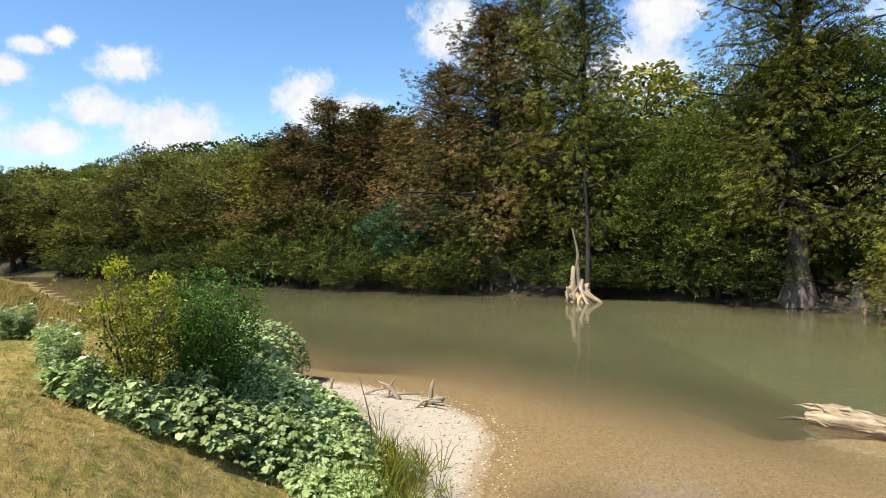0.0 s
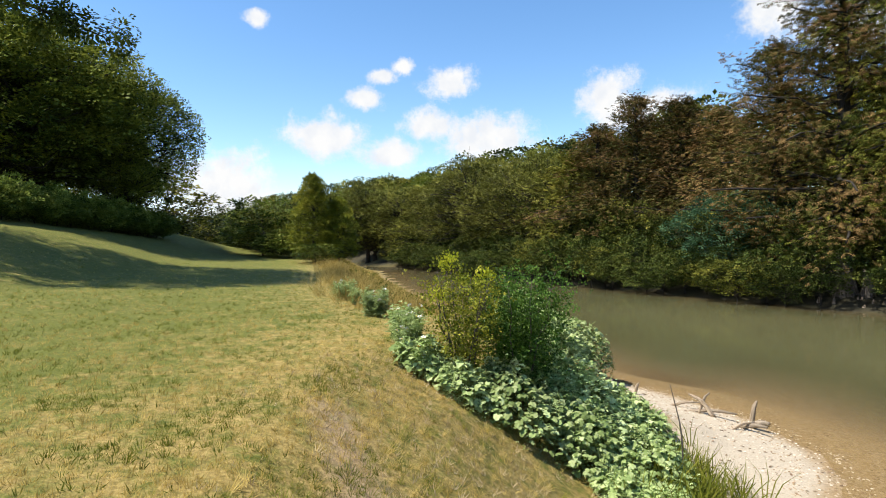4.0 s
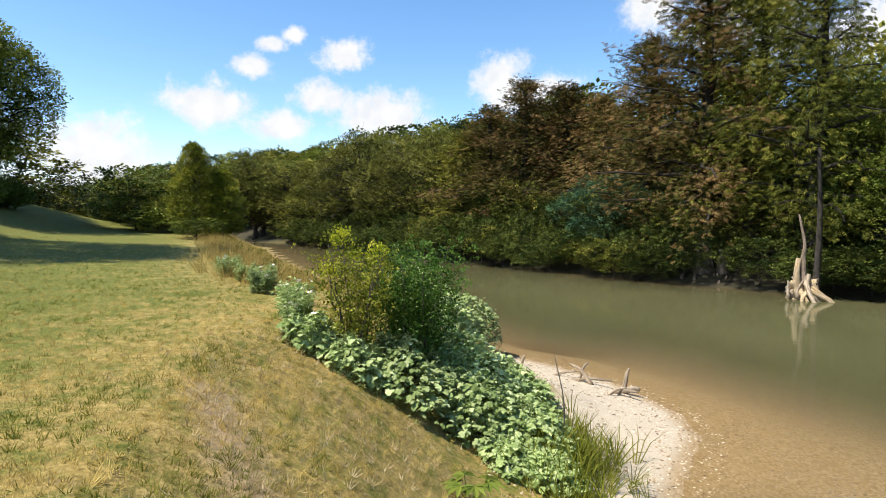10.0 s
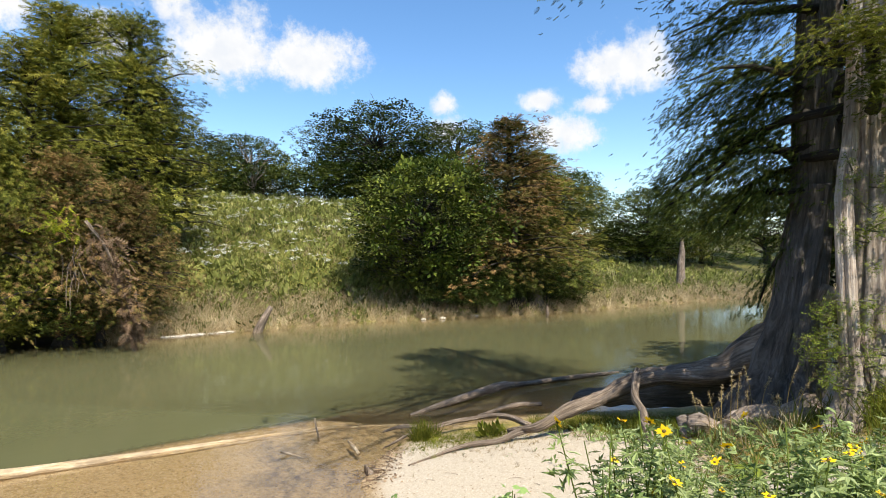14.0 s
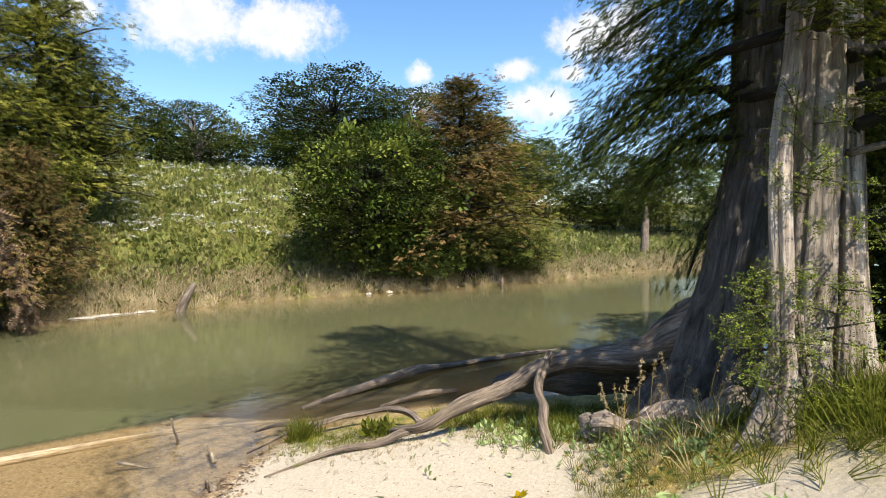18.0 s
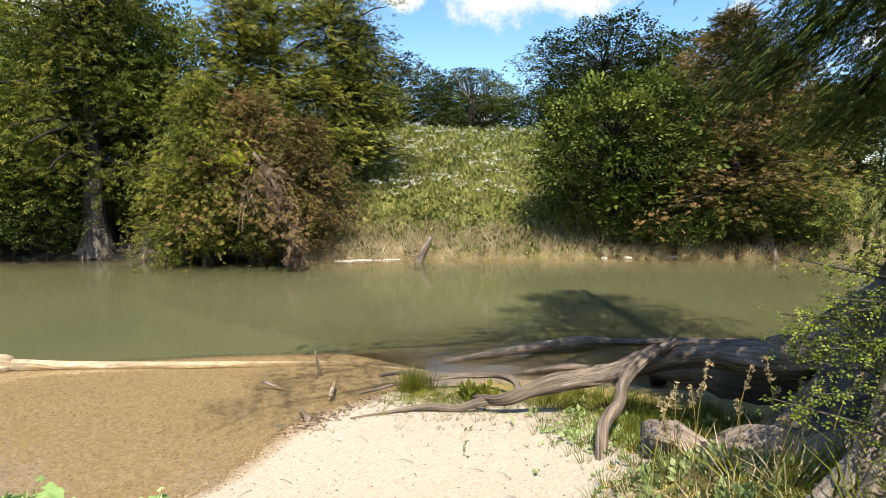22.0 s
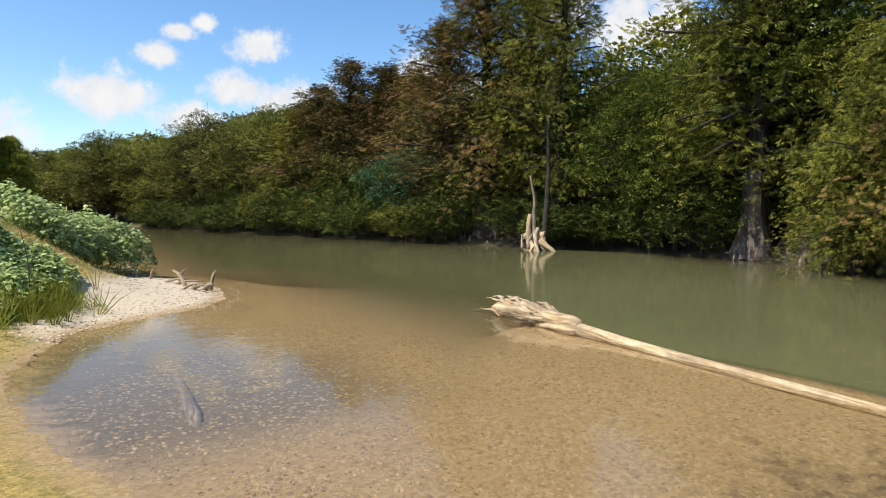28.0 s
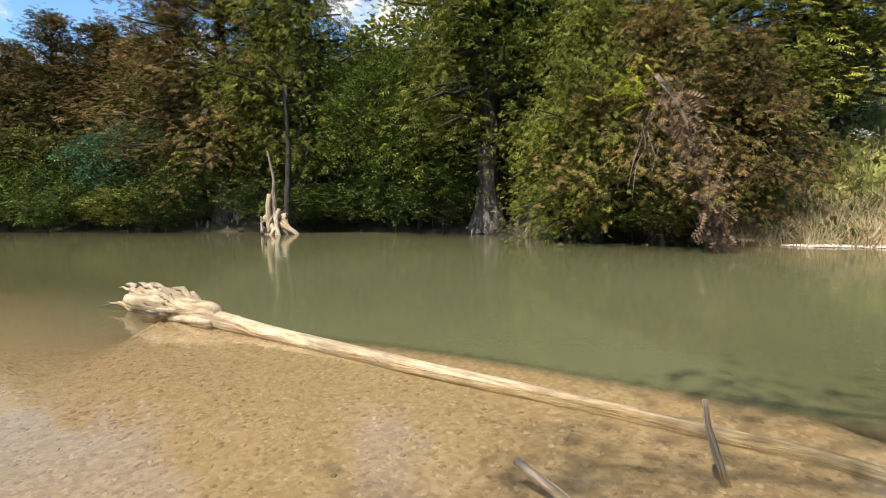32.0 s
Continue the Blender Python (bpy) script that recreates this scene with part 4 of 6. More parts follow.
def near_left_trees():
    for key, x, y, w, hgt, rz in (("pecan1", -41.5, 23.0, 1.5, 1.22, 0), ("pecan0", -40.8, 29.8, 1.0, 1.13, 80), ("pecan0", -46.5, 20.0, 1.5, 1.25, 150), ("broad0", -60, 41, 1.0, .8, 30), ("pecan1", -52, 30, 1.5, 1.3, 60), ("pecan0", -57, 15, 1.5, 1.3, 10)):
        plant_tree("pecan_tree", key, x, y, w, "pecan green spreading tree above the lawn", "tree", "trees above the lawn", rz, hgt)
    plant_tree("pecan_tree", "high0", -28.8, 10.2, 1.75, "tall tree whose boughs hang over the lawn", "tree", "trees above the lawn", 200, 1.9)
    plant_tree("young_tree", "young0", -25.7, 32.4, .42, "young yellow-green tree on the near bank", "tree", "young trees on the near bank", 0, .56)
    plant_tree("young_tree", "young0", -24.6, 33.6, .36, "young yellow-green tree on the near bank", "tree", "young trees on the near bank", 140, .44)
    for x, y, w, h, key in ((-36.0, 38.5, .55, .45, "bush1"), (-33, 40, .4, .36, "olive0"), (-41, 45, .5, .4, "bush0"), (-31, 38, .3, .26, "olive0"), (-24, 30.5, .2, .12, "bush0"), (-48, 52, .5, .45, "olive0"), (-56, 50, .5, .4, "darkbush0")):
        plant_tree("bush", key, x, y, w, "round green bush at the lawn's end", "bush", "bushes at the lawn's end", 0, h)
    rng = np.random.RandomState(19)
    for k in range(22):
        x, y = rng.uniform(-120, -52), rng.uniform(36, 92)
        if plan(np.array([x]), np.array([y]))[1][0] > 6:
            plant_tree("woodland_tree", f"low{k % 4}", x, y, rng.uniform(.7, 1.1), NAMES["low"][1], "tree", "woods beyond the lawn", rng.uniform(0, 360), rng.uniform(.45, .7), -1.0)
    for k in range(12):
        plant_tree("bush", ("bush0", "olive0", "darkbush0", "bush1")[k % 4], -33 - 2.1 * k + rng.normal(0, .8), 38.5 + 1.6 * k + rng.normal(0, .8), rng.uniform(.3, .45), "round green bush at the lawn's end", "bush", "bushes at the lawn's end", rng.uniform(0, 360), rng.uniform(.22, .4), -.2)
    for k in range(34):
        x, y = -29.4 - .36 * k + .3 * math.sin(k * 2.1), 11.5 + .66 * k + .3 * math.cos(k * 3)
        plant_tree("hedge_bush", ("hedge0", "hedge1")[k % 2], x, y, .16 + .02 * (k % 3), "low leafy hedge bush above the lawn", "bush", "hedge above the lawn", 77 * k, .145 + .02 * (k % 4), -.1)


def upstream_woods():
    rng = np.random.RandomState(29)
    for (ax, ay), (bx, by) in zip(FAR[:4], FAR[1:5]):
        n = int(math.hypot(bx - ax, by - ay) / 5.5)
        for k in range(n):
            s = (k + rng.uniform(.2, .8)) / n
            x, y = ax + (bx - ax) * s, ay + (by - ay) * s
            o = rng.uniform(2, 6)
            key = ("dome0", "cypress1", "dome1", "broad0")[rng.randint(4)]
            plant_tree("bald_cypress" if key[0] == "c" else "bank_tree", key, x + .45 * o, y + .85 * o, rng.uniform(1.5, 1.9) if key[0] == "c" else rng.uniform(.9, 1.2), NAMES[key[:-1]][1], "tree", "trees on the far bank", rng.uniform(0, 360), rng.uniform(.9, 1.15), -.3)
    for (ax, ay), (bx, by) in zip(NEAR[:4], NEAR[1:5]):
        n = int(math.hypot(bx - ax, by - ay) / 6)
        for k in range(n):
            s = (k + rng.uniform(.2, .8)) / n
            o = rng.uniform(3.5, 9)
            plant_tree("woodland_tree", f"low{rng.randint(4)}", ax + (bx - ax) * s - .45 * o, ay + (by - ay) * s - .85 * o, rng.uniform(.6, .9), NAMES["low"][1], "tree", "woods beyond the lawn", rng.uniform(0, 360), rng.uniform(.4, .62), -.5)


def hill_woods():
    rng = np.random.RandomState(5)
    pts = []
    for _ in range(6000):
        x, y = rng.uniform(-125, 60), rng.uniform(20, 190)
        df = plan(np.array([x]), np.array([y]))[2][0]
        if 12 < df < 95 and all((x - a) ** 2 + (y - b) ** 2 > 30 + df * .6 for a, b in pts):
            if x > 24 and df < 38 or x > 40 and y < 45:
                continue
            pts.append((x, y))
        if len(pts) > 125:
            break
    for k, (x, y) in enumerate(pts):
        plant_tree("woodland_tree", f"low{(k * 7 + k // 3) % 4}", x, y, rng.uniform(.95, 1.35), NAMES["low"][1], "tree", "wooded hillside", rng.uniform(0, 360), rng.uniform(.75, 1.05))


far_trees()
near_left_trees()
upstream_woods()
hill_woods()

# ---------------------------------------------------------------- fallen log and sticks


def put_grain(me, g):
    at = me.attributes.new("grain", "FLOAT_VECTOR", "POINT")
    at.data.foreach_set("vector", np.asarray(g, np.float32).ravel())
    return me


def wood_part(name, runs, mat, parent, sides=8, lump=.06, seed=0, label="", flute=0, depth=0.0):
    """One wooden piece from runs of (points, radii), with the grain along it."""
    rng = np.random.RandomState(seed)
    s, g = Soup(), []
    for pts, rad in runs:
        pts = np.asarray(pts, float)
        s.add(*tube(pts, rad, sides, lump, rng, flute, depth))
        run = np.r_[0, np.cumsum(np.linalg.norm(np.diff(pts, axis=0), axis=1))] * .22
        a = np.linspace(0, 2 * np.pi, sides, endpoint=False)
        k = max(.12, 1.6 * float(np.max(rad)))
        ring = np.stack([np.cos(a)[None] * k + 0 * run[:, None], np.sin(a)[None] * k + 0 * run[:, None], run[:, None] + 0 * a[None]], 2).reshape(-1, 3)
        g += [ring, [(0, 0, run[0])], [(0, 0, run[-1])]]
    me = put_grain(s.mesh(name, mat, True), np.concatenate(g) + rng.uniform(0, 20, 3))
    return child(name, me, parent, label)


def ridged(name, pts, rad, mat, parent, seed, sides=30, amp=1.0):
    """A thick root: a tube with uneven ridges that run and twist along it."""
    rng = np.random.RandomState(seed)
    pts, rad = np.asarray(pts, float), np.asarray(rad, float)
    v, f = tube(pts, rad, sides)
    n = len(pts)
    run = np.r_[0, np.cumsum(np.linalg.norm(np.diff(pts, axis=0), axis=1))]
    a = np.linspace(0, 2 * np.pi, sides, endpoint=False)[None] + .5 * np.sin(run * 1.1 + seed)[:, None]
    p = rng.uniform(0, 6.28, 6)
    k = 1 + amp * (.16 * np.sin(3 * a + p[0] + .5 * run[:, None]) + .12 * np.abs(np.sin(3.5 * a + p[1] - .4 * run[:, None])) + .07 * np.sin(11 * a + p[2]) + .05 * np.sin(17 * a + p[3] + run[:, None]))
    k = k * (1 + .07 * np.sin(run * 5 + p[4]) + .05 * np.sin(run * 11 + p[5]))[:, None] * (1 + rng.normal(0, .02, (n, sides)))
    c = np.repeat(pts[:, None], sides, 1)
    v[:n * sides] = (c + (v[:n * sides].reshape(n, sides, 3) - c) * k[..., None]).reshape(-1, 3)
    q = max(.25, 1.5 * float(rad.max()))
    g = np.stack([np.cos(a) * q, np.sin(a) * q, run[:, None] * .2 + 0 * a], 2).reshape(-1, 3)
    g = np.concatenate([g, [(0, 0, 0), (0, 0, run[-1])]]) + rng.uniform(0, 20, 3)
    return child(name, put_grain(mesh_np(name, v, f, mat, True), g), parent)


def spline(pts, n):
    """A smooth run through the points."""
    p = np.asarray(pts, float)
    q = np.concatenate([2 * p[:1] - p[1:2], p, 2 * p[-1:] - p[-2:-1]])
    out = []
    for i in range(len(p) - 1):
        for t in np.linspace(0, 1, n, endpoint=False):
            a, b, c, d = q[i:i + 4]
            out.append(.5 * (2 * b + (c - a) * t + (2 * a - 5 * b + 4 * c - d) * t * t + (3 * b - a - 3 * c + d) * t ** 3))
    return np.array(out + [p[-1]])


def fallen_log():
    rng = np.random.RandomState(3)
    o = np.array([6.2, 13.6, 0])
    log = empty("fallen_log", *o, "bleached fallen trunk half sunk in the shallows", "log")
    pts = np.array([(7.35, 12.3, .08), (7.8, 11.78, .05), (8.4, 11.06, .025), (9.5, 9.78, -.01), (10.45, 8.73, -.045), (11.08, 7.96, -.055), (11.6, 7.3, -.06), (11.8, 6.6, -.07), (12.1, 5.95, -.08)]) - o
    rad = np.array([.13, .105, .085, .075, .068, .06, .055, .045, .035])
    p = spline(pts, 5)
    wood_part("trunk", [(p, np.interp(np.linspace(0, 1, len(p)), np.linspace(0, 1, len(pts)), rad))], WOOD_PALE, log, 16, .02, 3)
    along = unit((np.array([6.0, 14.0, 0]) - np.array([7.5, 12.15, 0]))[None])[0]
    q = spline(np.array([(7.5, 12.13, .08), (7.1, 12.6, .10), (6.7, 13.1, .12), (6.3, 13.62, .11), (6.05, 13.95, .08)]) - o, 6)
    ridged("butt", q, np.interp(np.linspace(0, 1, len(q)), [0, .3, .6, .85, 1], [.125, .17, .215, .23, .13]), WOOD_PALE, log, 12, 34, 1.1)
    across = np.array([-along[1], along[0], 0])
    for k in range(34):
        a = -.5 + 4.1 * k / 33
        u = rng.uniform(.1, .75)
        c = q[int(u * (len(q) - 1))]
        r0 = np.interp(u, [0, .3, .6, .85, 1], [.12, .16, .205, .225, .15])
        p0 = c + across * math.cos(a) * r0 * .95 + UP * math.sin(a) * r0 * .95
        d = along * rng.uniform(.35, .85) + (across * math.cos(a) + UP * abs(math.sin(a))) * rng.uniform(.0, .13) + rng.normal(0, .03, 3)
        r = rng.uniform(.018, .05)
        wood_part("splinter", [(bend(p0, p0 + d, 6, .02, .02, rng), [r * .7, r * 1.2, r * 1.1, r * .9, r * .6, r * .12])], WOOD_PALE if k % 5 else WOOD_MID, log, 7, .14, k, "jagged bleached splinter" if k == 0 else "")
    p0 = np.array([6.0, 13.95, .04]) - o
    wood_part("twig", [(bend(p0, p0 + np.array([-.5, .1, -.02]), 4, .02), [.02, .018, .014, .006])], WOOD_GREY, log, 5)


def loose_stick(name, pts, rad, label, mat=None, seed=0, category="stick", sides=7):
    p = spline(pts, 4)
    t = empty(name, *p[0], label, category)
    wood_part("shaft", [(p - p[0], np.interp(np.linspace(0, 1, len(p)), np.linspace(0, 1, len(rad)), rad))], mat or WOOD_GREY, t, sides, .08, seed)
    return t


def sticks():
    loose_stick("upright_stick", [(10.82, 7.36, -.12), (10.75, 7.34, .05), (10.70, 7.37, .24), (10.68, 7.38, .40)], [.024, .022, .018, .014], "upright broken stick standing in the shallow water", WOOD_MID)
    loose_stick("driftwood_stick", [(9.95, 7.2, -.12), (9.82, 7.42, -.02), (9.68, 7.62, .07)], [.03, .03, .024], "short pale driftwood piece poking from the water", WOOD_MID)
    loose_stick("driftwood_stump", [(9.15, 5.8, .0), (9.1, 5.84, .08), (9.03, 5.84, .19)], [.07, .05, .025], "small gnarled driftwood stump at the water's edge")
    loose_stick("driftwood_stick", [(10.01, 6.27, .0), (10.2, 6.42, .05), (10.42, 6.6, .07)], [.035, .04, .02], "pale bleached stick lying at the water's edge", WOOD_PALE, 2)
    rng = np.random.RandomState(4)
    for k in range(10):
        x, y = 9.2 + rng.normal(0, .35), 5.8 + rng.normal(0, .2)
        a, z = rng.uniform(0, 3.1), max(0, height(x, y))
        l = rng.uniform(.15, .35)
        loose_stick("twig", [(x, y, z + .01), (x + l * .5 * math.cos(a), y + l * .5 * math.sin(a), z + .03), (x + l * math.cos(a), y + l * math.sin(a), z + .012)], [.008, .008, .004], "dry twig lying on the shore", seed=k, sides=5)
    for k in range(22):
        x, y = rng.uniform(5.6, 9.8), rng.uniform(1.5, 5.0)
        a, z = rng.uniform(0, 3.1), height(x, y)
        l = rng.uniform(.06, .22)
        loose_stick("twig", [(x, y, z + .006), (x + l * .5 * math.cos(a), y + l * .5 * math.sin(a), z + .012), (x + l * math.cos(a + .1), y + l * math.sin(a + .1), z + .004)], [.0035, .003, .002], "small dry twig lying on the sand", seed=k, sides=4)
    # drift on the tip of the gravel spit
    for k, (x, y, dx, dy, dz, r) in enumerate(((-1.25, 15.9, .1, .1, .45, .05), (-1.3, 15.7, .35, -.2, .15, .07), (-1.9, 15.9, -.5, .2, .35, .05), (-1.5, 15.5, .5, -.3, .12, .05), (-2.4, 16.1, .9, -.3, .1, .04), (-2.2, 16.0, .2, .1, .4, .03), (-3.6, 16.9, .1, .0, .25, .04), (-4.2, 17.1, .05, .05, .2, .035), (-1.6, 15.2, .4, .2, .1, .03), (-2.8, 16.3, .6, .1, .08, .03))):
        z = height(x, y) + .02
        loose_stick("driftwood_branch", [(x, y, z - .05), (x + dx * .5, y + dy * .5, z + dz * .7), (x + dx, y + dy, z + dz)], [r, r * .9, r * .4], "pale weathered driftwood branch on the gravel spit", WOOD_MID, k)
    loose_stick("sunken_stick", [(2.3, 9.1, -.13), (2.7, 8.62, -.12), (3.05, 8.18, -.12), (3.3, 7.85, -.12), (3.5, 7.58, -.13)], [.05, .07, .08, .085, .05], "pale slab of wood sunk in the clear shallows", WOOD_GREY)


fallen_log()
sticks()

# ---------------------------------------------------------------- the old cypress and its roots


def old_cypress():
    rng = np.random.RandomState(8)
    o = np.array([9.2, -1.2, height(9.2, -1.2)])
    t = empty("old_cypress", *o, "massive old bald cypress with split fluted trunks and exposed roots", "tree")
    zb = o[2]

    def stem(name, line, radii, seed, mat=None, fl=7, dp=.35):
        p = spline(line, 14)
        n = len(p)
        s = np.linspace(0, 1, n)
        base = p[0]
        r = np.interp(s, np.linspace(0, 1, len(radii)), radii)
        r2 = np.random.RandomState(seed)
        k = 96
        a = np.linspace(0, 2 * np.pi, k, endpoint=False)
        ph = r2.uniform(0, 6.28, 4)
        prof = np.abs(np.sin(a * fl / 2 + ph[0])) ** .7 * dp + .10 * np.sin(a * 3 + ph[1]) + .05 * np.sin(a * 11 + ph[2]) + .045 * np.sin(a * 19 + ph[3]) - .06 * np.abs(np.sin(a * 8.5 + ph[1])) ** 6
        amp = .45 + 1.1 * np.exp(-(p[:, 2] - base[2]) / 1.1)
        rad = r[:, None] * (1 - dp * .5 + prof[None] * amp[:, None] + r2.normal(0, .014, (n, k)) + .05 * np.sin(a[None] * 5 + 6 * s[:, None] + ph[1]) * np.sin(9 * s[:, None] + ph[2]))
        knot = np.zeros((n, k))
        for _ in range(26):
            ci, cj, w = r2.uniform(0, n), r2.uniform(0, k), r2.uniform(1.5, 5)
            dj = np.minimum(np.abs(np.arange(k) - cj), k - np.abs(np.arange(k) - cj))
            knot += r2.choice([-1, 1]) * np.exp(-((np.arange(n)[:, None] - ci) / (w * 1.3)) ** 2 - (dj[None] / w) ** 2)
        rad = rad + r[:, None] * .12 * knot
        v = np.stack([p[:, :1] + rad * np.cos(a + .15 * s[:, None]), p[:, 1:2] + rad * np.sin(a + .15 * s[:, None]), np.repeat(p[:, 2:], k, 1) + 0 * rad], 2).reshape(-1, 3)
        i, j = np.meshgrid(np.arange(n - 1), np.arange(k), indexing="ij")
        i, j = i.ravel(), j.ravel()
        q = (j + 1) % k
        f = np.stack([i * k + j, i * k + q, (i + 1) * k + q, (i + 1) * k + j], 1)
        g = np.stack([np.cos(a)[None] * r[:, None] * 1.7, np.sin(a)[None] * r[:, None] * 1.7, np.repeat(p[:, 2:] * .16, k, 1)], 2).reshape(-1, 3)
        return child(name, put_grain(mesh_np(name, v - o, f, mat or BARK_OLD, True), g), t)
    stem("trunk", [(7.5, -.4, .7), (7.86, -.78, 1.87), (8.02, -.85, 2.5), (8.2, -.9, 3.2), (8.42, -.97, 4.0), (8.76, -1.15, 4.8), (9.1, -1.39, 5.8), (9.6, -1.7, 10)], [.40, .165, .12, .115, .115, .11, .105, .07], 3, fl=5)
    stem("trunk", [(8.3, -1.1, .6), (8.47, -1.26, 1.8), (8.6, -1.36, 2.6), (8.82, -1.5, 3.8), (9.06, -1.66, 4.8), (9.36, -1.83, 5.8), (10, -2.1, 11)], [.58, .36, .25, .235, .235, .225, .12], 1, fl=9, dp=.42)
    stem("trunk", [(8.0, -1.5, .8), (8.22, -1.6, 2.0), (8.52, -1.74, 2.8), (8.9, -1.92, 3.7), (9.25, -2.08, 4.8), (9.5, -2.2, 5.6), (10, -2.4, 10.5)], [.36, .19, .14, .13, .125, .12, .07], 2, fl=5)
    stem("trunk", [(10.1, -.75, .4), (10.25, -1.0, 1.8), (10.38, -1.22, 2.9), (10.78, -1.52, 3.9), (11.15, -1.8, 4.8), (11.3, -1.9, 6.5), (11.2, -2.3, 22.0)], [.95, .52, .39, .38, .38, .36, .10], 4, mat=BARK, fl=9, dp=.25)
    # dead limb and boughs
    wood_part("dead_limb", [(spline(np.array([(8.95, -1.9, 4.3), (9.2, -2.7, 4.45), (9.4, -3.8, 4.4), (10, -5, 4.3)]) - o, 4), np.linspace(.05, .015, 13))], WOOD_GREY, t, 6)
    crown, lit = Soup(), Soup()
    for k in range(64):
        u = (k + .5) / 64
        az = k * 2.399 + rng.uniform(-.3, .3)
        z0 = 5.2 + 15.8 * u
        L = (4.3 * (1 - u) ** .5 + .9) * rng.uniform(.75, 1.1)
        dx, dy = math.cos(az), math.sin(az)
        if dy > .1 and z0 < 9.5:
            L = min(L, 2.4 / dy)
        sunward = -dx * .63 - dy * .78     # the boughs towards the walker and the sun start high
        if max(sunward, -dx) > .3 and z0 < 10.5:
            continue
        a = np.array([10.3, -1.85, z0])
        b = a + np.array([dx * L, dy * L, rng.uniform(-.4, .1) * L])
        line = bend(a, b, 6, .08 * L, .03 * L, rng)
        wood_part("bough", [(line - o, np.linspace(.09 * (1.1 - u), .012, 6))], BARK_DARK_GRAIN, t, 5, .05, k)
        m = 400
        tt = rng.uniform(.12, 1.03, m)
        lat = np.array([-dy, dx, 0])
        off = rng.normal(0, .22 * L, m) * (1.1 - .6 * tt)
        pos = a + (b - a) * tt[:, None] + lat * off[:, None] + rng.normal(0, .13, (m, 3))
        pos[:, 2] += .08 * L * np.sin(np.pi * np.clip(tt, 0, 1)) - .06 * np.abs(off)
        d = np.array([dx, dy, -.5])[None] + lat[None] * np.sign(off)[:, None] * .7
        scatter(crown, "feather", pos - o, d, np.repeat(UP[None], m, 0), rng.uniform(.07, .16, m), rng, .35, rng.uniform(.2, .7))
    # low bough reaching over the water and a bough above the beach
    for a, b, m in (((11.1, -1.8, 5.6), (11.6, .7, 4.5), 900), ((11.1, -1.8, 6.2), (12.3, .6, 5.0), 900), ((11.1, -1.8, 7.0), (11.3, .5, 6.2), 900), ((11.1, -1.8, 5.2), (12.8, -.4, 4.3), 900),
                    ((11.1, -1.8, 8.0), (11.6, .3, 7.4), 900), ((11.0, -1.7, 4.8), (11.3, -.1, 4.0), 700), ((11.1, -1.8, 6.6), (12.2, -.5, 6.0), 900), ((10.8, -1.5, 3.9), (10.9, -.75, 2.7), 260),
                    # high boughs out of view, added to dapple water and trunk with shade
                    ((11.2, -1.9, 11.6), (3.8, 2.8, 10.6), 620), ((11.2, -1.9, 12.6), (4.9, 3.3, 11.0), 620), ((11.2, -1.9, 12.0), (6.2, 3.7, 11.4), 420),
                    ((11.2, -2.1, 11.0), (7.2, -3.4, 10.2), 420), ((11.2, -2.1, 12.4), (6.7, -4.0, 11.6), 420), ((11.2, -2.1, 9.4), (8.0, -3.0, 8.2), 260), ((11.2, -2.1, 10.2), (7.8, -4.4, 9.4), 380), ((11.15, -2.0, 6.0), (9.6, -4.6, 5.4), 900), ((11.15, -2.0, 5.2), (12.5, -5.0, 4.4), 800), ((11.15, -2.0, 7.5), (9.8, -4.8, 7.2), 900), ((11.15, -2.0, 4.6), (10.4, -4.8, 3.8), 700),
                    ((9.0, -1.6, 5.7), (7.9, -1.4, 5.7), 420), ((9.0, -1.6, 6.3), (8.0, -1.0, 6.5), 420), ((9.0, -1.9, 5.6), (7.9, -2.9, 5.4), 480), ((9.0, -2.0, 5.0), (8.6, -3.4, 4.6), 420), ((9.2, -2.1, 6.6), (9.4, -4.6, 6.2), 500), ((9.1, -2.0, 4.6), (9.3, -4.3, 4.0), 420), ((9.1, -2.0, 5.4), (10.2, -4.4, 5.2), 420), ((9.0, -2.0, 3.6), (9.3, -3.7, 3.0), 300), ((9.1, -1.3, 6.6), (8.6, -.5, 6.3), 90), ((9.2, -2.2, 8.4), (9.6, -4.6, 7.6), 600), ((9.0, -2.2, 9.2), (9.2, -4.6, 8.2), 600)):
        a, b = np.array(a), np.array(b)
        L = np.linalg.norm(b - a)
        wood_part("bough", [(bend(a, b, 7, .3, .08, rng) - o, np.linspace(.09, .014, 7))], BARK_DARK_GRAIN, t, 6)
        out = (b - a) / L
        lat = np.array([-out[1], out[0], 0])
        m = int(m * 1.9)
        tt = rng.uniform(.2, 1.05, m)
        off = rng.normal(0, min(.2 * L, .5), m) * (1.15 - .5 * tt)
        pos = a + (b - a) * tt[:, None] + lat * off[:, None] + rng.normal(0, .2, (m, 3))
        pos[:, 2] += .3 * np.sin(np.pi * np.clip(tt, 0, 1)) - .12 * np.abs(off)
        d = out[None] + lat[None] * np.sign(off)[:, None] * .8 + np.array([0, 0, -.45])
        # front boughs go to a lighter leaf colour that stands for sunlight
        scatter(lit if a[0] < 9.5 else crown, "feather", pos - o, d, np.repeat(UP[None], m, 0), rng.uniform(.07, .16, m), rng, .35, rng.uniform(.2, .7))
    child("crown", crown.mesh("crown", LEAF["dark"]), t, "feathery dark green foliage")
    # same foliage as the crown, with the sunlight put into its colour
    child("low_foliage", lit.mesh("low_foliage", LEAF["cypress"]), t, "low foliage beside the trunk in a lighter, sunlit leaf colour")
    # fresh shoots on the front trunk
    shoots = Soup()
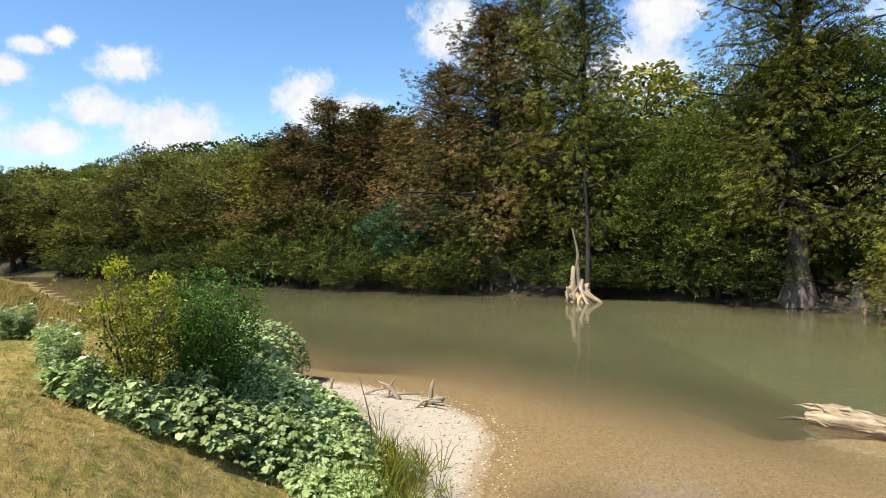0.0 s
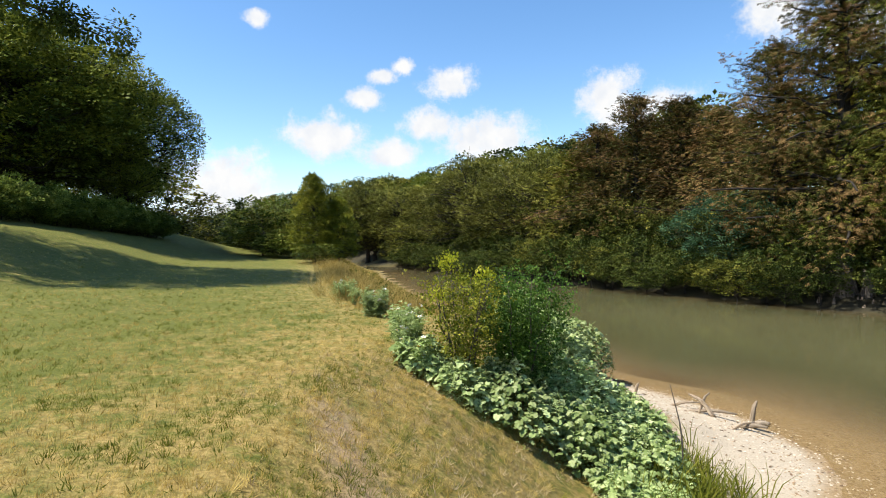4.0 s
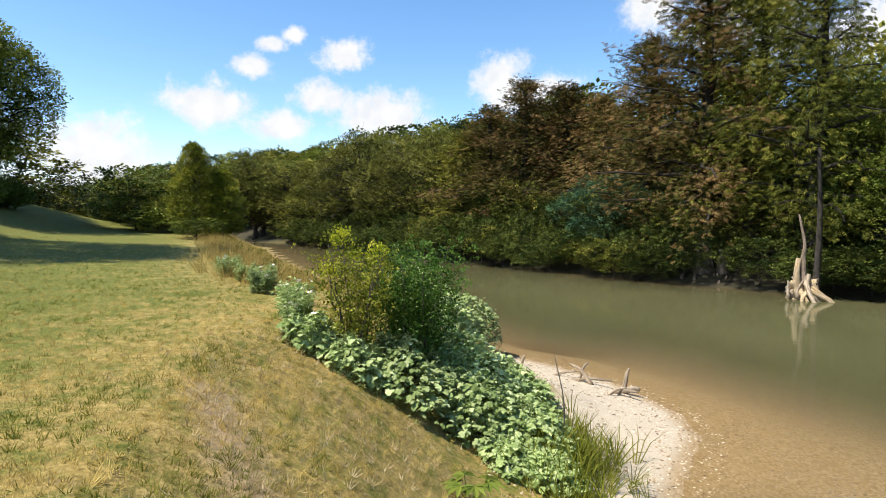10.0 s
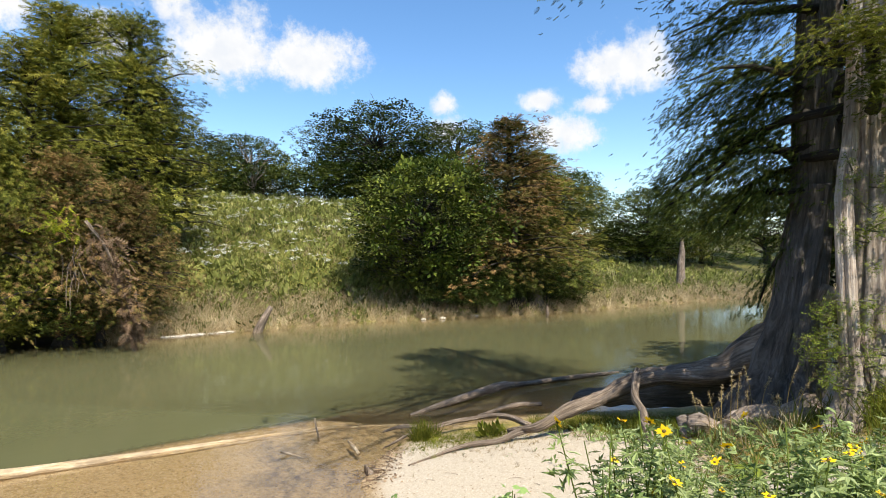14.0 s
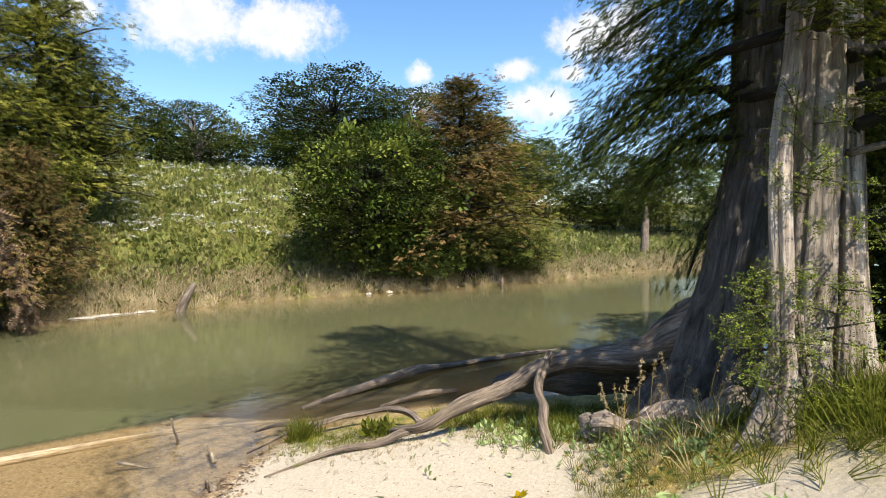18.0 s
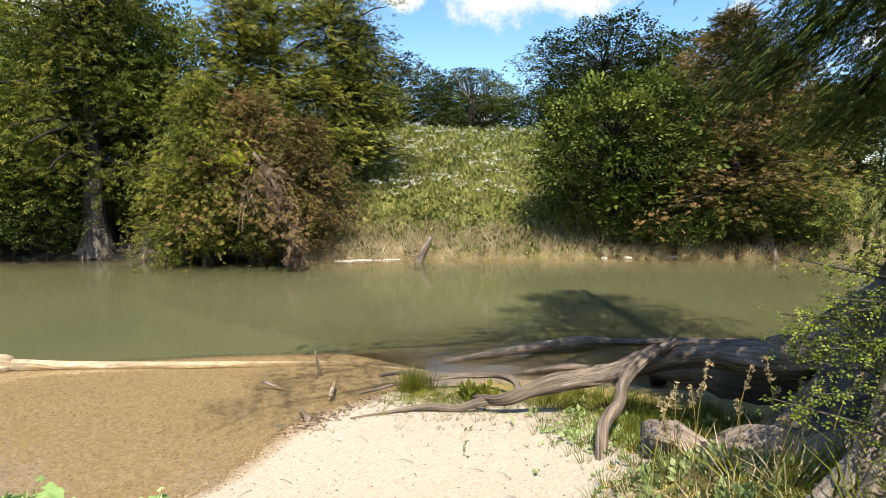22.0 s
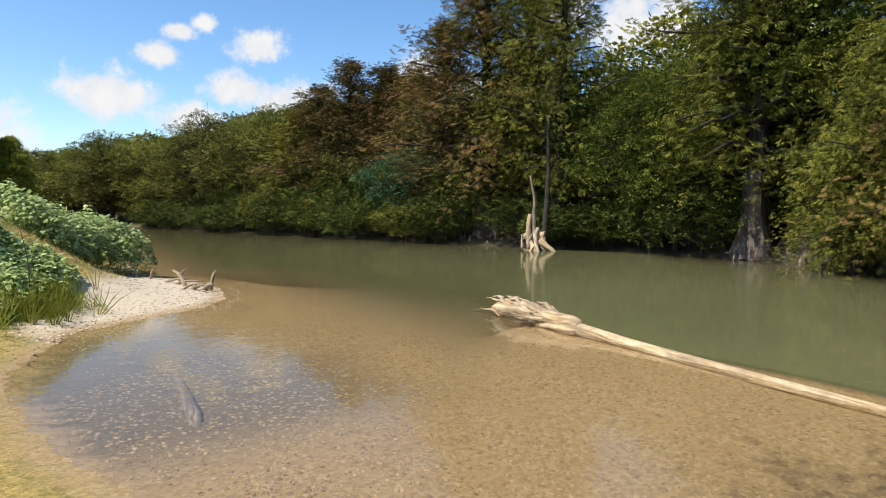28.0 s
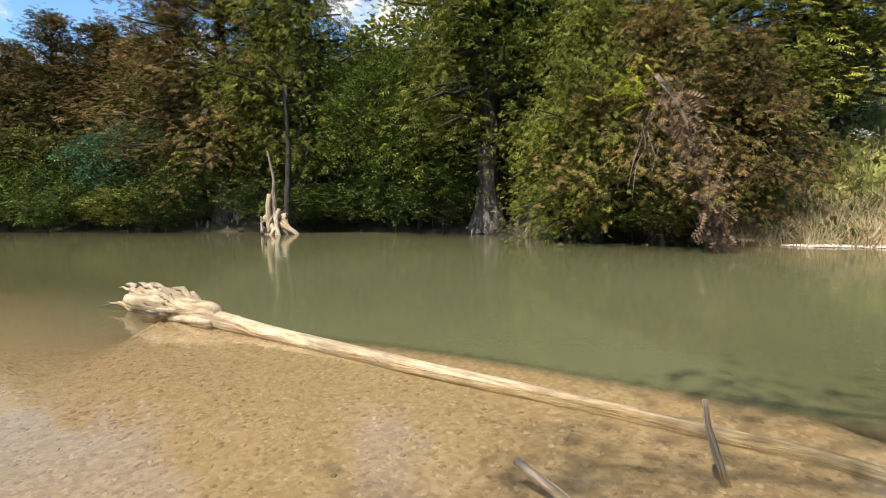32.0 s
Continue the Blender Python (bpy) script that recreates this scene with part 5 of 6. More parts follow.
    for k in range(56):
        z = rng.uniform(1.7, 4.9)
        c = np.array([7.95 + .3 * (z - 2.0) + rng.normal(0, .08), -1.05 - .2 * (z - 2) + rng.uniform(-.55, .55), z])
        L = rng.uniform(.3, .9)
        d = unit(np.array([[-.6, rng.normal(.35, .8), rng.uniform(-.25, .45)]]))[0]
        m = int(110 * L) + 20
        tt = rng.uniform(.15, 1, m)
        pos = c + d * L * tt[:, None] + rng.normal(0, .06, (m, 3))
        scatter(shoots, "leaves", pos - o, np.repeat(d[None], m, 0) + rng.normal(0, .7, (m, 3)), np.repeat(UP[None], m, 0), rng.uniform(.028, .055, m), rng, .4)
        wood_part("shoot", [(np.array([c, c + d * L * .5, c + d * L]) - o, [.012, .008, .003])], BARK, t, 4)
    child("shoot_leaves", shoots.mesh("shoot_leaves", LEAF["shoot"]), t, "fresh yellow-green shoots")

    def root(pts, rad, seed, mat=BARK_OLD, sides=16, fl=6, dp=.3):
        p = spline(np.array(pts) - o, 8)
        r2 = np.random.RandomState(seed + 40)
        w = np.interp(np.linspace(0, 1, len(p)), np.linspace(0, 1, len(rad)), rad)
        wob = sum(np.sin(np.linspace(0, 1, len(p))[:, None] * r2.uniform(9, 26) + r2.uniform(0, 6.3, 3)) for _ in range(3))
        p = p + wob * np.minimum(.035, .25 * w)[:, None]
        ridged("root", p, np.interp(np.linspace(0, 1, len(p)), np.linspace(0, 1, len(rad)), rad), mat, t, seed, max(10, sides + 12), 1.0 if fl else .5)
    root([(10.35, -1.6, 3.1), (10.4, -1.0, 2.2), (10.7, -.35, 1.72), (11.05, .6, 1.42), (10.95, 1.6, 1.16), (10.5, 2.4, .90), (10.1, 3.1, .66), (10.15, 3.6, .5)], [.3, .34, .25, .16, .12, .10, .07, .03], 1, WOOD_GREY)
    root([(10.9, -.9, 1.5), (11.8, .3, 1.0), (12.8, 1.3, .65), (13.7, 2.1, .2), (14.5, 2.4, -.15)], [.42, .28, .18, .14, .08], 2, BARK)
    root([(11.1, 1.25, 1.47), (10.55, 1.38, 1.43), (9.75, 1.44, 1.2), (9.2, 1.4, .98), (8.8, 1.3, .62)], [.06, .065, .062, .06, .05], 4, WOOD_GREY, 9, 0, 0)
    root([(8.75, -.75, 1.42), (8.9, -.1, 1.22), (8.97, .5, 1.12), (8.98, .88, 1.1)], [.24, .18, .155, .15], 5, BARK_OLD, 14, 4)
    root([(8.3, -1.75, 1.75), (7.5, -1.75, 1.78), (6.9, -1.55, 1.88), (6.2, -1.4, 1.88), (5.5, -1.5, 1.9)], [.3, .18, .15, .11, .05], 7, BARK_OLD, 12)
    for k in range(12):
        c = np.array([8.0, -.88, 2.5]) + rng.normal(0, .07, 3)
        e = np.array([7.72 + rng.normal(0, .1), -.88 + rng.uniform(-.32, .22), 1.3])
        wood_part("root_strand", [(bend(c - o, e - o, 6, 0, .05, rng), np.linspace(.03, .012, 6))], WOOD_GREY if k % 3 else WOOD_MID, t, 5, .1, k)
    root([(10.2, 3.0, .66), (10.0, 3.7, .42), (9.9, 4.5, .24), (9.4, 5.2, .08)], [.06, .045, .03, .015], 9, WOOD_GREY, 8, 4, .2)
    root([(10.6, 3.2, .5), (11.3, 3.6, .42), (11.6, 4.3, .32), (11.3, 4.9, .22), (11.0, 5.5, .12), (10.3, 5.9, .03)], [.05, .045, .04, .036, .028, .01], 10, WOOD_GREY, 9, 3, .2)
    root([(11.35, 5.2, .12), (11.3, 5.8, .13), (11.0, 6.1, .1)], [.045, .036, .012], 11, WOOD_GREY, 8, 3, .2)


def drift_in_water():
    loose_stick("drift_log", [(12.6, 5.9, -.02), (13.8, 4.9, .12), (14.9, 4.0, .2), (15.6, 3.6, .1), (17.4, 1.5, .05), (18.6, .3, -.05)], [.05, .09, .12, .08, .06, .03], "dark waterlogged branch lying at the river's edge", WOOD_GREY, 5, "log", 9)
    loose_stick("drift_log", [(12.8, 4.4, .0), (13.3, 3.6, .14), (13.7, 3.0, .1)], [.03, .06, .05], "short grey drift branch in the shallows", WOOD_GREY, 6, "log")


old_cypress()
drift_in_water()

# ---------------------------------------------------------------- far bank details


def far_details():
    rng = np.random.RandomState(21)
    # pale exposed roots with a dead snag
    bx, by = 7.1, 32.9
    t = empty("root_snag", bx, by, 0, "bleached exposed cypress roots with dead snags in the water", "tree stump")
    for k in range(15):
        a = 2 * math.pi * k / 15 + rng.uniform(-.3, .3)
        r = rng.uniform(.5, 1.4)
        p0 = np.array([rng.normal(0, .2), .1, rng.uniform(.25, 1.15)])
        p2 = np.array([r * math.cos(a), r * math.sin(a), -.25])
        p1 = (p0 + p2) / 2 + rng.normal(0, .12, 3)
        wood_part("root", [(spline([p0, p1, p2], 4), np.linspace(rng.uniform(.12, .22), .06, 9))], WOOD_PALE if k % 3 else WOOD_MID, t, 7, .14, k)
    for k in range(6):
        p0 = np.array([rng.normal(0, .45), rng.normal(0, .2), .1])
        wood_part("stub", [(spline([p0, p0 + np.array([rng.normal(0, .12), 0, .4]), p0 + np.array([rng.normal(0, .3), 0, rng.uniform(.6, 1.1)])], 3), np.linspace(.09, .03, 7))], WOOD_MID, t, 6, .14, 60 + k)
    wood_part("snag", [(spline([(-.1, 0, .6), (-.2, .1, 1.8), (-.15, .1, 2.6), (-.4, .2, 3.9)], 3), np.linspace(.14, .04, 10))], WOOD_GREY, t, 8, .1, 40)
    wood_part("snag", [(spline([(.3, 0, .3), (.45, .3, 2.0), (.55, .6, 4.2), (.5, .9, 7)], 3), np.linspace(.17, .08, 10))], BARK_DARK_GRAIN, t, 10, .06, 41, flute=5, depth=.2)
    wood_part("snag", [(spline([(-.35, 0, .2), (-.45, 0, 1.2), (-.4, .05, 1.9)], 3), np.linspace(.2, .1, 7))], WOOD_PALE, t, 7, .12, 42)
    # flared bases at the waterline
    for x, y, h, r in ((3.7, 39.6, 2.6, .8), (4.6, 39.0, 1.8, .5), (16.2, 29.0, 3.2, .8), (17.6, 27.0, 1.3, .5), (35.6, 3.2, 2.4, .6)):
        s = empty("cypress_base", x, y, 0, "grey fluted cypress base at the waterline", "tree stump", "cypress bases")
        q = np.linspace(0, 1, 9)
        wood_part("trunk", [(np.stack([0 * q, .15 * q, h * q * 1.3 - .4], 1), r * (.42 + 1.0 * np.exp(-q * 4)))], BARK, s, 18, .05, int(x * 7), flute=8, depth=.4)
        for k in range(6):
            a = rng.uniform(3.4, 6.0)
            d = rng.uniform(.9, 1.6)
            hh = rng.uniform(.25, .6)
            wood_part("knee", [(np.array([(d * math.cos(a), d * math.sin(a), -.3), (d * math.cos(a), d * math.sin(a), hh * .5), (d * math.cos(a) + .03, d * math.sin(a), hh)]), [.12, .09, .03])], WOOD_GREY, s, 6, .1, k)
    # leaning dead stump on the meadow and a tall broken snag downstream
    z = height(24.1, 15.4)
    loose_stick("dead_stump", [(24.0, 15.8, z - .5), (23.95, 15.3, z + .7), (24.1, 14.9, z + 1.5)], [.26, .19, .1], "leaning grey dead stump in the tall grass", WOOD_GREY, 3, "tree stump", 10)
    z = height(50.6, -8.6)
    loose_stick("broken_snag", [(50.6, -8.6, z - .3), (50.6, -8.6, 1.8), (50.7, -8.7, 3.6), (50.6, -8.7, 4.75)], [.42, .34, .24, .09], "tall broken grey tree snag on the bank", WOOD_GREY, 4, "tree stump", 10)
    # drooping dead bough, bare twigs and one yellow spray of the leaning cypress
    b = empty("hanging_bough", 19.3, 19.3, 4.2, "dead brown cypress bough drooping to the water", "branch")
    p = spline([(-1.6, -.6, .5), (-1.2, -1.1, -.5), (-.8, -1.5, -2.1), (-.3, -1.6, -3.7)], 5)
    wood_part("branch", [(p, np.linspace(.07, .015, len(p)))], WOOD_GREY, b, 6)
    s = Soup()
    m = 260
    i = rng.randint(3, len(p), m)
    pos = p[i] + rng.normal(0, .22, (m, 3)) * (np.linspace(1.5, .7, len(p))[i])[:, None]
    scatter(s, "feather", pos, rng.normal(0, .5, (m, 3)) + np.array([-.3, -.5, -.9]), rng.normal(0, 1, (m, 3)), rng.uniform(.25, .5, m), rng, .3)
    child("dead_foliage", s.mesh("dead_foliage", LEAF["grey"]), b)
    for k in range(9):
        c = np.array([17.9, 19.3, 3.3]) + rng.normal(0, .3, 3)
        e = c + np.array([rng.normal(-.3, .5), rng.normal(-.4, .3), rng.uniform(-1.9, -.8)])
        loose_stick("bare_twig", [c, (c + e) / 2 + rng.normal(0, .12, 3), e], [.018, .014, .006], "grey bare hanging twig", WOOD_GREY, k, "branch", 5)
    y = empty("yellow_spray", 17.6, 19.6, 4.6, "bright yellow leaf spray on a cypress bough", "branch")
    s = Soup()
    scatter(s, "feather", rng.normal(0, .32, (60, 3)) * np.array([1.3, 1, .7]), rng.normal(0, .5, (60, 3)) + np.array([-.3, -.3, -.2]), np.repeat(UP[None], 60, 0), rng.uniform(.2, .4, 60), rng, .3)
    child("leaves", s.mesh("leaves", LEAF["lime"]), y)
    # bare pale tree
    z = height(47, 28)
    t = empty("bare_tree", 47, 28, z, "bare pale grey tree above the meadow", "tree")
    wood_part("trunk", [(np.array([(0, 0, -.2), (.1, 0, 1.5), (.2, .1, 3)]), [.16, .13, .1])], WOOD_GREY, t)
    for k in range(14):
        a = rng.uniform(0, 6.28)
        q = np.array([.1, 0, rng.uniform(.8, 2.8)])
        e = q + np.array([math.cos(a) * 1.6, math.sin(a) * 1.6, rng.uniform(1.5, 3.2)])
        wood_part("branch", [(bend(q, e, 5, .3, .12, rng), np.linspace(.06, .012, 5))], WOOD_GREY, t, 5)
    # stones
    for k, (x, y, sx, sy, sz) in enumerate(((32.6, 7.3, .4, .3, .2), (30.6, 8.2, .2, .15, .1), (32.2, 6.6, .3, .2, .08), (22.5, 18.0, 1.2, .25, .05), (23.5, 17.1, .8, .2, .05), (29.9, 9.1, .15, .12, .08))):
        bm = bmesh.new()
        bmesh.ops.create_icosphere(bm, subdivisions=2, radius=1)
        for v in bm.verts:
            v.co += v.normal * .16 * noise.noise(v.co * 1.7 + Vector((k, 0, 0)))
            v.co = Vector((v.co.x * sx, v.co.y * sy, v.co.z * sz))
        me = bpy.data.meshes.new("stone")
        bm.to_mesh(me)
        bm.free()
        me.materials.append(STONE)
        ob = tagged(new("stone", me), "pale limestone rock at the waterline", "rock", "shore stones")
        ob.matrix_basis = pose(x, y, sz * .4, 0, 0, -40)


def stone_mat():
    m, nt, b = material("limestone")
    f = noise_tex(nt, 9, 5, .65)
    nt.links.new(ramp(nt, f, [(.3, (.38, .34, .27)), (.7, (.66, .62, .54))]), b.inputs["Base Color"])
    b.inputs["Roughness"].default_value = .9
    bump(nt, b, f, .5, .03)
    return m


STONE = stone_mat()
far_details()


def overhanging_bough():
    rng = np.random.RandomState(20)
    b = empty("overhanging_bough", -27.0, 10.0, 12.6, "leafy bough of the tall tree hanging over the lawn", "branch")
    limb = spline([(0, 0, 0), (3.0, 1.6, -.4), (5.6, 3.2, -1.3), (7.6, 4.6, -2.3)], 5)
    wood_part("limb", [(limb, np.linspace(.12, .02, len(limb)))], BARK_DARK, b, 6)
    leaves = Soup()
    for k in range(26):
        c = limb[rng.randint(3, len(limb))] + rng.normal(0, .75, 3) * np.array([1, 1, .6])
        q = unit(rng.normal(0, 1, (60, 3)))
        scatter(leaves, "leaves", c + q * rng.uniform(.15, .55, 60)[:, None], q + np.array([0, 0, -.4]), q + UP, rng.uniform(.16, .32, 60), rng, .35, rng.uniform(.1, .8))
    child("foliage", leaves.mesh("foliage", LEAF["pecan"]), b)


overhanging_bough()

# ---------------------------------------------------------------- grasses


def field(name, kind, mat, n, where, size, label, seed, category="grass", lean=.35, stretch=1.0):
    """Many tufts or blossoms as one mesh; where(rng, n) gives plan places."""
    rng = np.random.RandomState(seed)
    x, y = where(rng, n)
    h = plan(x, y)[0]
    m = len(x)
    pos = np.stack([x, y, h - .02], 1)
    d = UP[None] + rng.normal(0, lean, (m, 3)) * np.array([1, 1, .2])
    s = Soup()
    scatter(s, kind, pos, d, rng.normal(0, 1, (m, 3)), rng.uniform(size[0], size[1], m), rng, .12)
    return tagged(new(name, s.mesh(name, LEAF[mat])), label, category, kind="stuff")


def in_meadow(lo, hi):
    def f(rng, n):
        x, y = rng.uniform(18, 62, n * 5), rng.uniform(-20, 40, n * 5)
        _, dn, df, _ = plan(x, y)
        k = (df > lo) & (df < hi) & (x + .35 * y > 27) & (rng.uniform(0, 1, len(x)) < np.clip(1.6 - (x - 20) / 40, .25, 1))
        return x[k][:n], y[k][:n]
    return f


def on_shore(lo, hi):
    """Along the meadow's waterline; lo and hi are the distances from it."""
    def f(rng, n):
        p = FAR[(FAR[:, 0] > 20) & (FAR[:, 0] < 60)]
        run = np.r_[0, np.cumsum(np.linalg.norm(np.diff(p, axis=0), axis=1))]
        q = rng.uniform(0, 1, n) ** 1.4 * run[-1]
        x, y = np.interp(q, run, p[:, 0]), np.interp(q, run, p[:, 1])
        o = rng.uniform(lo, hi, n)
        return x + .70 * o, y + .70 * o
    return f


def on_bank(a, b, xlo, xhi, ylo, yhi, power=0.0, patch=0.0):
    """Places on the near bank between the distances a and b from the water, with an uneven edge; patch: in patches (+1) or between them (-1)."""
    def f(rng, n):
        x, y = rng.uniform(xlo, xhi, n * 8), rng.uniform(ylo, yhi, n * 8)
        _, dn, df, _ = plan(x, y)
        w = 1 / (1 + (np.hypot(x + 2.5, y - 5) / 5) ** power) if power else 1
        if patch:
            m = waves(x, y, 3.1, 14) + .7 * waves(x, y, 8.5, 15) + .5 * waves(x, y, .8, 16)
            w = w * np.clip(.5 + patch * 1.3 * m, .06, 1)
        edge = dn + .45 * waves(x, y, 1.9, 17) + rng.normal(0, .4, len(x))
        k = (edge > a) & (edge < b) & (dn > .8) & (df < 0) & (rng.uniform(0, 1, len(x)) < w)
        k &= ~((x > 4.8) & (x < 10.6) & (y > .9)) | (y < -.3)
        return x[k][:n], y[k][:n]
    return f


SPRIG["tuft"] = (lambda v, f: (np.array(v, float), np.array(f)))(
    [p for k, a in enumerate((-.9, -.4, .05, .5, 1.0)) for p in ((a * .12 - .05, 0, 0), (a * .12 + .05, 0, .02 * k), (a * .75, 1 - .3 * abs(a), .25 * math.sin(k * 2.3)))],
    [[3 * k, 3 * k + 1, 3 * k + 2] for k in range(5)])


def grasses():
    field("meadow_grass", "grass", "meadow", 9000, in_meadow(1.0, 26), (.4, 1.1), "tall green meadow weeds on the far slope", 1, lean=.5)
    field("shore_grass", "grass", "straw", 8000, on_shore(-.3, 4.0), (.4, 1.0), "dry straw-coloured grass along the far waterline", 2, lean=.7)
    field("meadow_straw", "grass", "straw", 2600, in_meadow(1.0, 20), (.5, 1.2), "dry stalks among the meadow weeds", 4, lean=.4)
    field("meadow_weeds", "broad", "meadow", 7500, in_meadow(2.6, 26), (.4, 1.1), "leafy pale green weeds on the far slope", 3, "plants", .9)
    field("shore_weeds", "broad", "meadow", 900, on_shore(.2, 4.5), (.35, .8), "leafy green weeds among the shore grass", 21, "plants", .8)
    field("lawn_grass", "tuft", "grass", 62000, on_bank(4.9, 32, -26, 3, -3, 24, 2.1, 1.0), (.045, .10), "short mown green lawn grass", 5, lean=.6)
    field("lawn_straw", "tuft", "dry", 62000, on_bank(4.2, 26, -24, 3.4, -3, 22, 2.1, -1.0), (.04, .095), "dry mown straw-coloured lawn grass", 6, lean=.8)
    field("bank_grass", "grass", "dry", 9000, on_bank(2.9, 5.4, -14, 3.4, -3, 24), (.06, .19), "dry grass on the edge of the bank", 7, lean=.9)
    field("bank_straw", "tuft", "straw", 9000, on_bank(2.6, 5.6, -14, 3.4, -3, 24), (.05, .12), "matted straw on the edge of the bank", 31, lean=.9)
    field("bank_grass", "grass", "grass", 6000, on_bank(2.4, 5.6, -14, 4.4, -2, 24, 0.0, 1.0), (.06, .19), "green grass on the edge of the bank", 8, lean=.9)
    field("dry_weeds", "grass", "dry", 9500, on_bank(.9, 6.3, -36, -7.5, 12, 52), (.25, .68), "tall dry weeds along the near bank", 9, lean=.5)
    field("bank_weeds", "broad", "grass", 1300, on_bank(1.2, 5.0, -34, -8.5, 14, 50), (.3, .6), "low green weeds along the near bank", 10, "plants", .9)
    field("root_grass", "grass", "grass", 1900, lambda r, n: (r.normal(10.1, .5, n), r.normal(.75, .6, n)), (.1, .32), "green grass between the cypress roots", 11)
    field("trunk_grass", "grass", "grass", 1100, lambda r, n: (r.normal(7.6, .5, n), r.normal(-1.7, .65, n)), (.15, .6), "long green grass at the foot of the cypress", 12, lean=.5)
    field("shore_tuft", "grass", "grass", 90, lambda r, n: (r.normal(10.95, .12, n), r.normal(5.3, .12, n)), (.2, .55), "green grass tuft on the shore", 13)
    field("shore_tuft", "tuft", "grass", 220, lambda r, n: (r.normal(10.75, .35, n), r.normal(5.0, .28, n)), (.06, .14), "low yellow-green moss and grass on the shore", 14)
    field("root_plants", "broad", "vine", 420, lambda r, n: (r.normal(10.0, .6, n), r.normal(.9, .8, n)), (.10, .24), "small leafy green plants between the roots", 22, "plants", 1.0)
    field("root_litter", "tuft", "straw", 900, lambda r, n: (r.normal(10.4, .6, n), r.normal(3.6, 1.0, n)), (.05, .13), "dry grass and leaf scraps round the roots", 23, lean=1.2)
    field("shore_tuft", "broad", "grass", 26, lambda r, n: (r.normal(10.75, .08, n), r.normal(3.9, .08, n)), (.2, .4), "small bright green seedling on the shore", 24, "plants", .5)
    field("root_moss", "tuft", "grass", 1300, lambda r, n: (r.normal(10.75, .38, n), r.normal(4.3, .55, n)), (.04, .12), "low green moss and grass between the thin roots", 25, lean=.7)
    field("trunk_weeds", "grass", "straw", 110, lambda r, n: (r.normal(8.5, .45, n), r.normal(.05, .4, n)), (.15, .45), "dry weeds at the foot of the cypress", 26, lean=.45)
    field("trunk_weeds", "broad", "vine", 260, lambda r, n: (r.normal(8.6, .5, n), r.normal(.15, .4, n)), (.10, .24), "leafy weeds at the foot of the cypress", 27, "plants", .8)
    field("beach_edge_grass", "grass", "grass", 1500, lambda r, n: (r.uniform(7.3, 10.3, n), r.uniform(-.8, 1.15, n)), (.06, .24), "green grass where the sand ends at the cypress", 28, lean=.5)
    field("beach_edge_grass", "tuft", "dry", 900, lambda r, n: (r.uniform(7.3, 10.3, n), r.uniform(-.8, 1.2, n)), (.04, .12), "dry grass where the sand ends at the cypress", 29, lean=.6)
    field("root_bank_grass", "grass", "grass", 1100, lambda r, n: (r.uniform(10.7, 12.2, n), r.uniform(-.6, 3.2, n)), (.1, .34), "green grass on the bank under the big root", 30, lean=.6)
    field("spit_grass", "grass", "grass", 420, lambda r, n: (r.normal(-2.1, .4, n), r.normal(11.4, .6, n)), (.25, .75), "long green grass beside the gravel spit", 15, lean=.5)


def seed_stalks():
    """Thin dry stalks with drooping seed heads in front of the big root."""
    rng = np.random.RandomState(61)
    for k in range(18):
        x, y = 8.7 + rng.uniform(-.8, .9), .1 + rng.uniform(-.6, .8)
        z, h, a = height(x, y), rng.uniform(.4, .95), rng.uniform(0, 6.28)
        lean = rng.uniform(.08, .4) * h
        p = spline([(0, 0, -.02), (lean * .25 * math.cos(a), lean * .25 * math.sin(a), h * .55), (lean * math.cos(a), lean * math.sin(a), h)], 5)
        t = empty("seed_stalk", x, y, z, "thin dry grass stalk with a drooping seed head", "grass", "seed stalks by the root")
        wood_part("stalk", [(p, np.linspace(.0045, .002, len(p)))], LEAF["dry"], t, 4, 0)
        s = Soup()
        m = 26
        tt = rng.uniform(.72, 1.02, m)
        pos = np.stack([np.interp(tt, np.linspace(0, 1, len(p)), p[:, c]) for c in range(3)], 1) + rng.normal(0, .012, (m, 3))
        scatter(s, "lance", pos, rng.normal(0, .5, (m, 3)) + np.array([math.cos(a), math.sin(a), .3]), rng.normal(0, 1, (m, 3)), rng.uniform(.02, .045, m), rng, .4)
        child("seed_head", s.mesh("seed_head", LEAF["straw"]), t)


grasses()
seed_stalks()


